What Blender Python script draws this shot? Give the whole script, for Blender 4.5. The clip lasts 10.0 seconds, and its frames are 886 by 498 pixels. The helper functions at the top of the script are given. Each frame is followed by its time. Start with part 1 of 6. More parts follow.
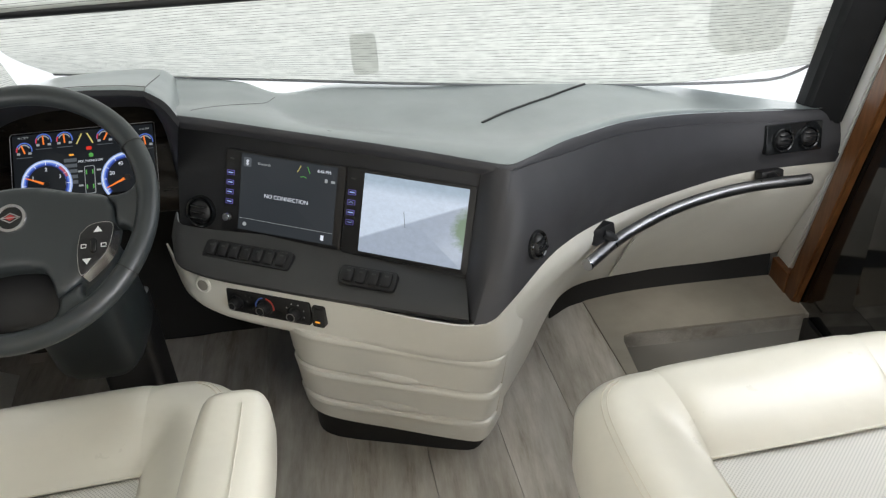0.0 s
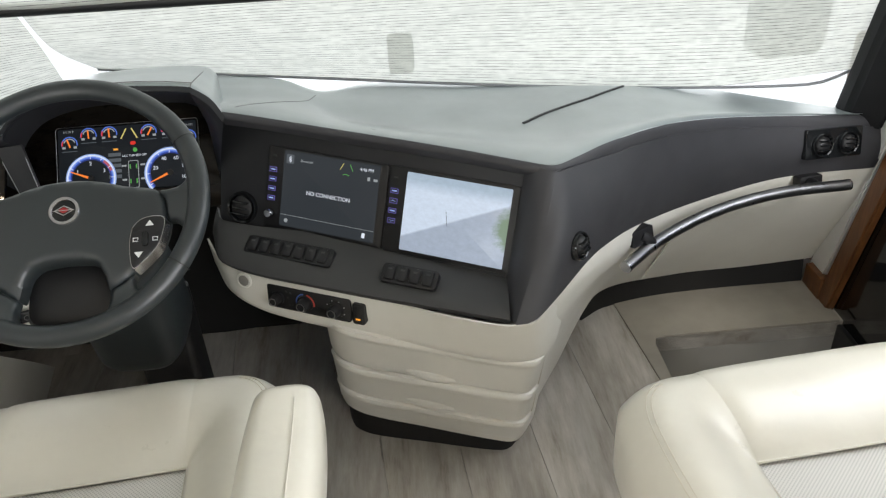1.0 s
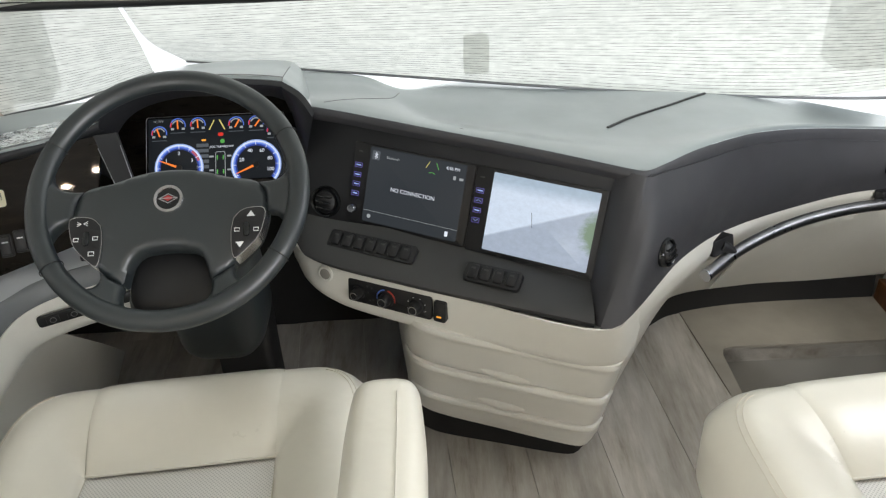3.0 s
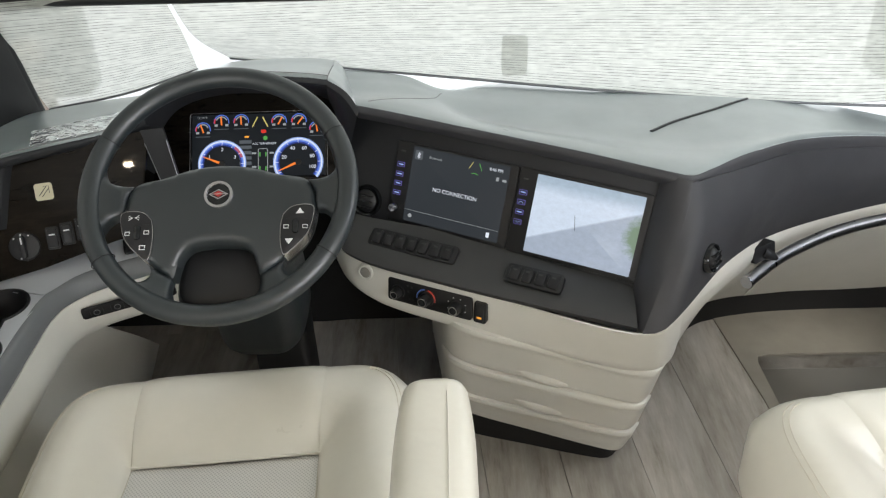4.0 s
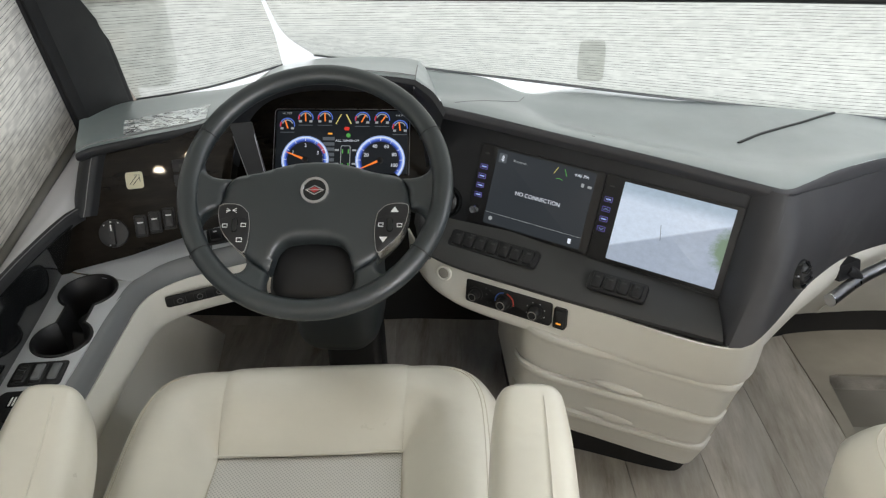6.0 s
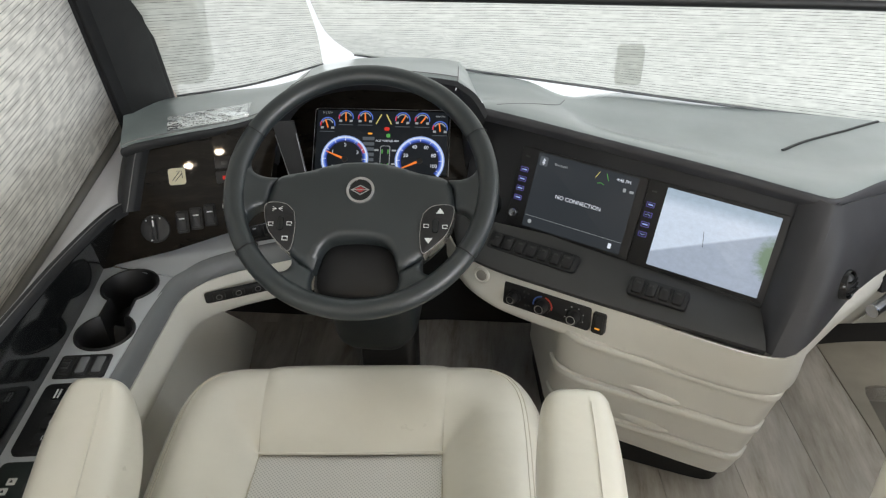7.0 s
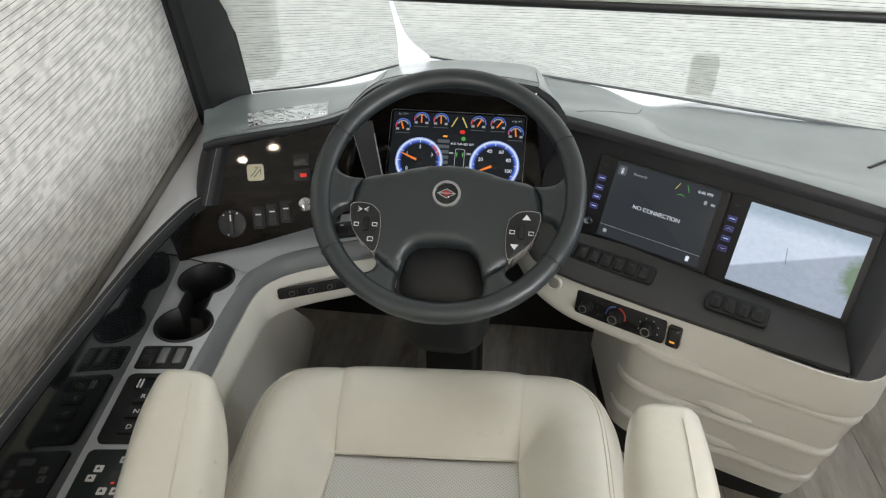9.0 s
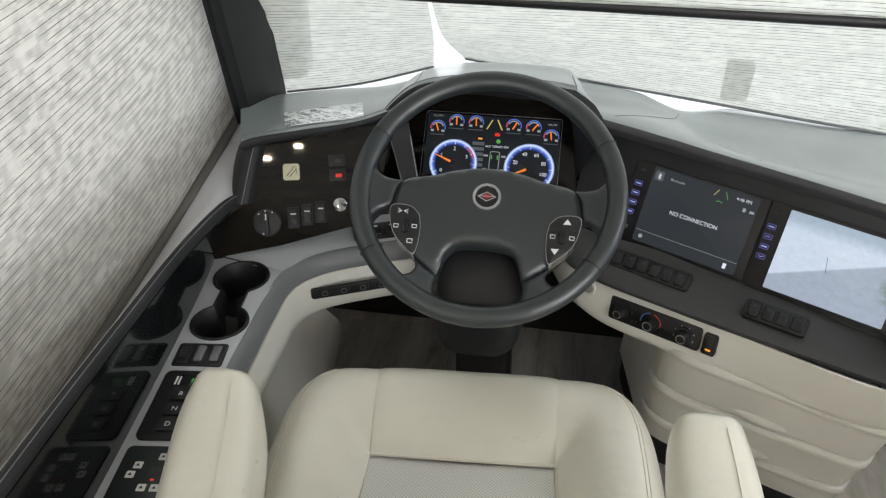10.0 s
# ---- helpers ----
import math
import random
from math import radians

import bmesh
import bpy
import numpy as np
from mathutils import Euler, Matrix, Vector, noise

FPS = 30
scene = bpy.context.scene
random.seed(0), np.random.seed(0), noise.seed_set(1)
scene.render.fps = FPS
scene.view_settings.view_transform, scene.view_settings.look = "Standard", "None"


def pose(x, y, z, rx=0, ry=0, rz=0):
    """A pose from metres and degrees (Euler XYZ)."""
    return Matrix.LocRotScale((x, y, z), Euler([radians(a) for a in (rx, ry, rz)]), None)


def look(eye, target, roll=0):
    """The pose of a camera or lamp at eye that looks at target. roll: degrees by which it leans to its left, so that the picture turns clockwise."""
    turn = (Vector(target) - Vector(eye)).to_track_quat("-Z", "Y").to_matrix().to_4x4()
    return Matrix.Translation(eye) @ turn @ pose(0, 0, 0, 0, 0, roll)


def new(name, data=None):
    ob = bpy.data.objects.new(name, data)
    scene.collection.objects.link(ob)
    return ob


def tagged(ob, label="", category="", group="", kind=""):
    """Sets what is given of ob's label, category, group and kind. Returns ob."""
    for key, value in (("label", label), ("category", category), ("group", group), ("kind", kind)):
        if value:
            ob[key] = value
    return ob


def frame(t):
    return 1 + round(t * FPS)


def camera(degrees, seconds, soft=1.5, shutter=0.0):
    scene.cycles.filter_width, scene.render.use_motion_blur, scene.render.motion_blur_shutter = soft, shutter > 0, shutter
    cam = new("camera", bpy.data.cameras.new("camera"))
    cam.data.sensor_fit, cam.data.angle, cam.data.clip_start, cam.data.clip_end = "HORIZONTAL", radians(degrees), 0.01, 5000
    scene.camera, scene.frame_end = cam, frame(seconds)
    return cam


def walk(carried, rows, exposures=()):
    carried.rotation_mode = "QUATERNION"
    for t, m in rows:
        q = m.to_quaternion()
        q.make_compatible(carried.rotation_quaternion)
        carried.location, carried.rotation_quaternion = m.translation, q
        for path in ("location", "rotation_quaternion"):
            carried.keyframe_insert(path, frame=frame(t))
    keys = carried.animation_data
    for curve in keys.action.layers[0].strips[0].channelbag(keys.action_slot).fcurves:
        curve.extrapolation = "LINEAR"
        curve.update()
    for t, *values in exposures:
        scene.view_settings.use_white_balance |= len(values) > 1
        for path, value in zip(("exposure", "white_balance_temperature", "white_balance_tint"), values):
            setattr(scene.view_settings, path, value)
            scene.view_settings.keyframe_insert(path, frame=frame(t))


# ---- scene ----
cam = camera(58.7, 10.0, 1.25)
PATH = [
    (0, (-0.0338, -0.0294, 1.4952), (0.0743, 1.6509, 0.4161), -3.90),
    (0.5, (-0.0622, -0.0296, 1.4967), (0.0289, 1.6530, 0.4194), -3.74),
    (1, (-0.0903, -0.0298, 1.4983), (-0.0170, 1.6548, 0.4226), -3.57),
    (1.5, (-0.1180, -0.0300, 1.4998), (-0.0634, 1.6563, 0.4258), -3.38),
    (2, (-0.1453, -0.0303, 1.5013), (-0.1101, 1.6575, 0.4288), -3.20),
    (2.5, (-0.1721, -0.0306, 1.5028), (-0.1571, 1.6584, 0.4317), -3.00),
    (4, (-0.2504, -0.0315, 1.5071), (-0.2987, 1.6592, 0.4400), -2.38),
    (4.5, (-0.2757, -0.0319, 1.5085), (-0.3457, 1.6588, 0.4426), -2.17),
    (5, (-0.3006, -0.0323, 1.5099), (-0.3926, 1.6582, 0.4450), -1.95),
    (5.5, (-0.3251, -0.0327, 1.5112), (-0.4390, 1.6572, 0.4474), -1.74),
    (7, (-0.3964, -0.0342, 1.5148), (-0.5755, 1.6522, 0.4539), -1.09),
    (7.5, (-0.4194, -0.0348, 1.5158), (-0.6197, 1.6498, 0.4559), -0.88),
    (8, (-0.4420, -0.0355, 1.5168), (-0.6630, 1.6472, 0.4578), -0.67),
    (8.5, (-0.4642, -0.0362, 1.5178), (-0.7054, 1.6442, 0.4596), -0.47),
    (9, (-0.4861, -0.0369, 1.5186), (-0.7468, 1.6409, 0.4612), -0.27),
    (9.5, (-0.5076, -0.0377, 1.5194), (-0.7870, 1.6372, 0.4628), -0.08),
    (10, (-0.5287, -0.0386, 1.5200), (-0.8261, 1.6332, 0.4643), 0.10),
]
walk(cam, [(t, look(eye, target, roll)) for t, eye, target, roll in PATH], [(0, -0.04), (2.2, 0.07), (4.2, 0.03), (5.5, -0.03), (10, -0.02)])

# ---- world, lamps, exposure ----
world = bpy.data.worlds.new("sky")
scene.world = world
world.use_nodes = True
wn = world.node_tree
bg = wn.nodes["Background"]
sky = wn.nodes.new("ShaderNodeTexSky")
sky.sky_type, sky.sun_disc = "NISHITA", False
sky.sun_elevation, sky.sun_rotation = radians(48), radians(200)
wn.links.new(sky.outputs[0], bg.inputs[0])
bg.inputs[1].default_value = 0.12
scene.view_settings.exposure = 0.0

sun_data = bpy.data.lights.new("sun", "SUN")
sun_data.energy, sun_data.angle, sun_data.color = 1.2, radians(12), (1.0, 0.96, 0.9)
new("sun", sun_data).matrix_world = look((3, -6, 8), (0, 0, 0))


def area(name, eye, target, sx, sy, watts, colour):
    d = bpy.data.lights.new(name, "AREA")
    d.shape, d.size, d.size_y, d.energy, d.color = "RECTANGLE", sx, sy, watts, colour
    ob = new(name, d)
    ob.matrix_world = look(eye, target)
    return ob


# daylight that falls on the windscreen, on the driver's window and through the door
area("windscreen_daylight", (0, 3.0, 0.70), (0, 1.7, 0.70), 3.8, 3.4, 50, (0.93, 0.98, 0.99))
area("side_window_daylight", (-1.95, 0.9, 1.4), (-1.3, 0.9, 1.3), 1.9, 1.3, 11, (0.97, 0.98, 1.0))
# unseen fill lamps behind the cockpit, added to brighten seats and console
area("cabin_fill_left", (-1.27, -1.75, 1.28), (0.3, -0.6, 0.7), 1.1, 0.7, 25, (0.96, 0.98, 1.0))
area("cabin_fill_right", (1.27, -0.9, 1.35), (-0.3, -0.2, 0.8), 1.5, 0.8, 58, (0.96, 0.98, 1.0))
area("door_window_daylight", (1.13, 1.15, 1.32), (0.1, 1.35, 0.2), 0.6, 0.75, 7.2, (0.96, 0.98, 1.0))

# ---- materials ----
MATS = {}


def base(name):
    m = bpy.data.materials.new(name)
    m.use_nodes = True
    n = m.node_tree.nodes
    return m, m.node_tree, n["Principled BSDF"], n["Material Output"]


def coords(t, scale=(1, 1, 1), rot=(0, 0, 0), kind="Object"):
    c = t.nodes.new("ShaderNodeTexCoord")
    m = t.nodes.new("ShaderNodeMapping")
    m.inputs["Scale"].default_value = scale
    m.inputs["Rotation"].default_value = [radians(a) for a in rot]
    t.links.new(c.outputs[kind], m.inputs[0])
    return m.outputs[0]


def noise_tex(t, vec, scale, detail=3.0, rough=0.55):
    n = t.nodes.new("ShaderNodeTexNoise")
    n.inputs["Scale"].default_value, n.inputs["Detail"].default_value, n.inputs["Roughness"].default_value = scale, detail, rough
    t.links.new(vec, n.inputs["Vector"])
    return n.outputs["Fac"]


def ramp(t, fac, stops):
    r = t.nodes.new("ShaderNodeValToRGB")
    e = r.color_ramp.elements
    while len(e) < len(stops):
        e.new(0.5)
    for k, (p, c) in enumerate(stops):
        e[k].position = p
        e[k].color = (*c, 1) if len(c) == 3 else c
    t.links.new(fac, r.inputs[0])
    return r.outputs[0]


def grey(v):
    return (v, v, v)


def mixc(t, fac, a, b, mode="MIX"):
    m = t.nodes.new("ShaderNodeMix")
    m.data_type, m.blend_type = "RGBA", mode
    for sock, v in ((m.inputs[0], fac), (m.inputs[6], a), (m.inputs[7], b)):
        if isinstance(v, (int, float)):
            sock.default_value = v
        elif isinstance(v, tuple):
            sock.default_value = (*v, 1)
        else:
            t.links.new(v, sock)
    return m.outputs[2]


def bump(t, p, height, strength, dist=0.001):
    b = t.nodes.new("ShaderNodeBump")
    b.inputs["Strength"].default_value, b.inputs["Distance"].default_value = strength, dist
    t.links.new(height, b.inputs["Height"])
    t.links.new(b.outputs[0], p.inputs["Normal"])


def surface(name, colour, rough, metal=0.0, vary=0.12, grain=900.0, relief=0.25, dist=0.0004, coat=0.0, patch=6.0, wear=0.08, spec=0.5):
    """Painted, moulded or leather surface: soft patches of tone, fine grain, uneven gloss."""
    m, t, p, o = base(name)
    v = coords(t)
    big = noise_tex(t, v, patch, 4)
    c = ramp(t, big, [(0.3, tuple(x * (1 - vary) for x in colour)), (0.7, tuple(min(1, x * (1 + vary)) for x in colour))])
    t.links.new(c, p.inputs["Base Color"])
    r = t.nodes.new("ShaderNodeMapRange")
    r.inputs["To Min"].default_value, r.inputs["To Max"].default_value = max(0.02, rough - wear), min(1, rough + wear)
    t.links.new(noise_tex(t, v, patch * 3, 4), r.inputs[0])
    t.links.new(r.outputs[0], p.inputs["Roughness"])
    p.inputs["Metallic"].default_value = metal
    p.inputs["Coat Weight"].default_value = coat
    p.inputs["Coat Roughness"].default_value = 0.3
    p.inputs["Specular IOR Level"].default_value = spec
    if relief:
        vo = t.nodes.new("ShaderNodeTexVoronoi")
        vo.inputs["Scale"].default_value = grain
        t.links.new(v, vo.inputs["Vector"])
        bump(t, p, vo.outputs["Distance"], relief, dist)
    MATS[name] = m
    return m


def leather(name, colour):
    """Smooth upholstery leather: faint tone patches, fine grain, shallow puckers and a thin glossy finish."""
    m, t, p, o = base(name)
    v = coords(t)
    c = ramp(t, noise_tex(t, v, 9, 4), [(0.3, tuple(x * 0.965 for x in colour)), (0.7, tuple(min(1, x * 1.03) for x in colour))])
    t.links.new(c, p.inputs["Base Color"])
    r = ramp(t, noise_tex(t, v, 16, 5, 0.6), [(0.3, grey(0.27)), (0.7, grey(0.37))])
    t.links.new(r, p.inputs["Roughness"])
    p.inputs["Specular IOR Level"].default_value = 0.6
    p.inputs["Coat Weight"].default_value = 0.7
    p.inputs["Coat IOR"].default_value = 1.5
    p.inputs["Coat Roughness"].default_value = 0.30
    fine = t.nodes.new("ShaderNodeTexVoronoi")
    fine.inputs["Scale"].default_value = 620
    t.links.new(v, fine.inputs["Vector"])
    b1, b2 = t.nodes.new("ShaderNodeBump"), t.nodes.new("ShaderNodeBump")
    b1.inputs["Strength"].default_value, b1.inputs["Distance"].default_value = 0.22, 0.012
    b2.inputs["Strength"].default_value, b2.inputs["Distance"].default_value = 0.10, 0.0004
    t.links.new(noise_tex(t, v, 11, 3, 0.45), b1.inputs["Height"])
    t.links.new(fine.outputs["Distance"], b2.inputs["Height"])
    t.links.new(b1.outputs[0], b2.inputs["Normal"])
    t.links.new(b2.outputs[0], p.inputs["Normal"])
    t.links.new(b1.outputs[0], p.inputs["Coat Normal"])
    MATS[name] = m
    return m


# lit copy of the dash leather: windscreen light put into a paler base colour
DARK = surface("graphite_leather_lit", (0.225, 0.260, 0.262), 0.33, vary=0.18, grain=700, relief=0.2, spec=1.0, coat=0.5)
# black vinyl; also the shaded copy of leather on the left pad's lip and end
DARK_SOFT = surface("black_vinyl_and_shaded_leather", (0.025, 0.026, 0.0285), 0.55, vary=0.2, grain=800, relief=0.3, spec=0.35)
PILLAR = surface("black_pillar_cloth", (0.010, 0.0105, 0.0115), 0.7, vary=0.2, grain=800, relief=0.3, spec=0.3)
# the same dash leather without the painted light, for faces towards the cabin
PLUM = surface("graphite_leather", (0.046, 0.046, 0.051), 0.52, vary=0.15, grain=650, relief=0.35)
SHELF = surface("grey_moulded_plastic", (0.046, 0.046, 0.046), 0.5, vary=0.08, grain=1200, relief=0.3)
CREAM = surface("cream_moulded_plastic", (0.725, 0.71, 0.645), 0.36, vary=0.04, grain=1500, relief=0.15)
SEAT = leather("cream_leather", (0.785, 0.75, 0.65))
GREY_TOP = surface("satin_silver_plastic", (0.62, 0.64, 0.67), 0.36, metal=0.35, vary=0.04, grain=1300, relief=0.15, wear=0.02, patch=3)
GREY_SIDE = surface("mid_grey_plastic", (0.17, 0.177, 0.185), 0.40, vary=0.06, grain=1300, relief=0.2)
GLOSS = surface("gloss_black_panel", (0.010, 0.011, 0.012), 0.08, vary=0.2, relief=0, wear=0.03)
BLACK = surface("black_plastic", (0.010, 0.010, 0.011), 0.45, vary=0.15, grain=1400, relief=0.2)
RUBBER = surface("black_kick_plate", (0.007, 0.0065, 0.006), 0.65, vary=0.2, relief=0.2)
WHEEL = surface("wheel_leather", (0.018, 0.0235, 0.026), 0.37, vary=0.14, grain=900, relief=0.3, spec=0.8)
CHROME = surface("brushed_metal", (0.62, 0.62, 0.64), 0.22, metal=1.0, vary=0.06, relief=0, wear=0.06)
STEEL = surface("dark_steel_tube", (0.36, 0.36, 0.37), 0.30, metal=1.0, vary=0.12, relief=0, wear=0.08, patch=20)
WHITE = surface("white_trim", (0.72, 0.72, 0.70), 0.45, vary=0.04, grain=900, relief=0.1)
CEIL = surface("white_headliner", (0.58, 0.57, 0.54), 0.8, vary=0.05, grain=700, relief=0.3)
WALLM = surface("beige_wall_vinyl", (0.26, 0.20, 0.15), 0.6, vary=0.06, grain=700, relief=0.3)
SILVER = surface("silver_trim_plastic", (0.66, 0.66, 0.69), 0.24, vary=0.05, relief=0)
STEPM = surface("grey_step_vinyl", (0.27, 0.255, 0.225), 0.5, vary=0.10, grain=300, relief=0.2, patch=3)
LANDING = surface("pale_vinyl_landing", (0.29, 0.265, 0.22), 0.42, vary=0.15, grain=300, relief=0.15, patch=6)
THREAD = surface("grey_thread", (0.20, 0.20, 0.20), 0.7, relief=0)
THREAD_C = surface("cream_thread", (0.70, 0.65, 0.55), 0.7, relief=0)
LEGEND = surface("white_print", (0.75, 0.76, 0.76), 0.6, vary=0.05, relief=0)
STICKER = surface("pale_sticker", (0.72, 0.68, 0.50), 0.5, vary=0.05, relief=0)
SEAM = surface("seam_cord_leather", (0.60, 0.55, 0.45), 0.7, relief=0)


def glow(name, colour, power):
    m, t, p, o = base(name)
    p.inputs["Base Color"].default_value = (0.01, 0.01, 0.012, 1)
    p.inputs["Roughness"].default_value = 0.25
    p.inputs["Specular IOR Level"].default_value = 0.15
    p.inputs["Emission Color"].default_value = (*colour, 1)
    p.inputs["Emission Strength"].default_value = power
    MATS[name] = m
    return m


L_WHITE = glow("lit_white", (0.85, 0.9, 1.0), 0.9)
L_BLUE = glow("lit_blue", (0.10, 0.20, 0.75), 0.9)
L_NAVY = glow("lit_navy", (0.03, 0.06, 0.32), 0.8)
L_ROSE = glow("lit_rose", (0.65, 0.14, 0.20), 0.7)
L_PALE = glow("lit_pale_blue", (0.40, 0.55, 1.0), 0.8)
L_VIOLET = glow("lit_violet", (0.20, 0.17, 0.65), 0.7)
L_ORANGE = glow("lit_orange", (1.0, 0.25, 0.04), 0.9)
L_RED = glow("lit_red", (0.9, 0.05, 0.03), 0.7)
L_GREEN = glow("lit_green", (0.15, 0.6, 0.12), 0.6)
L_YELLOW = glow("lit_yellow", (0.75, 0.65, 0.2), 0.8)
L_GREY = glow("lit_grey", (0.45, 0.48, 0.5), 0.7)
L_DIM = glow("lit_dim_grey", (0.14, 0.16, 0.18), 0.6)
SCREEN_DARK = glow("dark_display", (0.008, 0.010, 0.012), 1.0)
SCREEN_PALE = glow("dim_display", (0.028, 0.033, 0.038), 1.0)
L_AMBER = glow("lit_amber", (1.0, 0.42, 0.05), 1.0)


def dark_wood():
    m, t, p, o = base("gloss_dark_wood")
    v = coords(t, (3, 3, 16))
    c = ramp(t, noise_tex(t, v, 3.0, 8, 0.65), [(0.3, (0.005, 0.004, 0.003)), (0.55, (0.011, 0.009, 0.007)), (0.75, (0.026, 0.021, 0.016))])
    t.links.new(c, p.inputs["Base Color"])
    p.inputs["Roughness"].default_value = 0.03
    p.inputs["Specular IOR Level"].default_value = 0.22
    return m


def post_wood():
    m, t, p, o = base("cherry_wood")
    v = coords(t, (9, 9, 1.2))
    c = ramp(t, noise_tex(t, v, 6.0, 8, 0.6), [(0.3, (0.085, 0.032, 0.010)), (0.55, (0.15, 0.06, 0.019)), (0.75, (0.22, 0.09, 0.03))])
    t.links.new(c, p.inputs["Base Color"])
    p.inputs["Roughness"].default_value = 0.35
    bump(t, p, noise_tex(t, v, 40, 4), 0.15)
    return m


def plank_wood():
    m, t, p, o = base("grey_oak_plank")
    v = coords(t, (6, 0.8, 6))
    info = t.nodes.new("ShaderNodeObjectInfo")
    add = t.nodes.new("ShaderNodeVectorMath")
    add.operation = "MULTIPLY_ADD"
    t.links.new(info.outputs["Random"], add.inputs[0])
    add.inputs[1].default_value = (31, 57, 11)
    t.links.new(v, add.inputs[2])
    g = noise_tex(t, add.outputs[0], 3.2, 9, 0.68)
    c = ramp(t, g, [(0.32, (0.24, 0.205, 0.16)), (0.43, (0.40, 0.365, 0.31)), (0.56, (0.50, 0.465, 0.41)), (0.72, (0.59, 0.56, 0.505))])
    tone = ramp(t, info.outputs["Random"], [(0.0, grey(0.80)), (1.0, grey(1.08))])
    c2 = mixc(t, 1.0, c, tone, "MULTIPLY")
    v3 = coords(t, (1, 0.35, 1))
    worn = ramp(t, noise_tex(t, v3, 7, 5, 0.6), [(0.40, grey(0.70)), (0.6, grey(1.0))])
    t.links.new(mixc(t, 0.8, c2, worn, "MULTIPLY"), p.inputs["Base Color"])
    p.inputs["Roughness"].default_value = 0.48
    bump(t, p, g, 0.25, 0.001)
    return m


def perforated():
    """White leather with a square lattice of small punched holes, 9 mm apart."""
    m, t, p, o = base("perforated_cream_leather")
    v = coords(t, (1, 1, 0))
    dots = []
    for ofs in (0.0, 0.5):
        mp = t.nodes.new("ShaderNodeVectorMath")
        mp.operation = "MULTIPLY_ADD"
        t.links.new(v, mp.inputs[0])
        mp.inputs[1].default_value = (150, 150, 0)
        mp.inputs[2].default_value = (ofs, ofs, 0)
        fr = t.nodes.new("ShaderNodeVectorMath")
        fr.operation = "FRACTION"
        t.links.new(mp.outputs[0], fr.inputs[0])
        d = t.nodes.new("ShaderNodeVectorMath")
        d.operation = "DISTANCE"
        d.inputs[1].default_value = (0.5, 0.5, 0)
        t.links.new(fr.outputs[0], d.inputs[0])
        dots.append(d.outputs["Value"])
    mn = t.nodes.new("ShaderNodeMath")
    mn.operation = "MINIMUM"
    t.links.new(dots[0], mn.inputs[0])
    t.links.new(dots[1], mn.inputs[1])
    c = ramp(t, mn.outputs[0], [(0.13, (0.50, 0.485, 0.46)), (0.25, (0.745, 0.73, 0.69))])
    t.links.new(c, p.inputs["Base Color"])
    p.inputs["Roughness"].default_value = 0.5
    bump(t, p, mn.outputs[0], 0.3, 0.001)
    return m


def math_node(t, op, a, b=None, c=None):
    n = t.nodes.new("ShaderNodeMath")
    n.operation = op
    for sock, v in zip(n.inputs, (a, b, c)):
        if v is None:
            continue
        if isinstance(v, (int, float)):
            sock.default_value = v
        else:
            t.links.new(v, sock)
    return n.outputs[0]


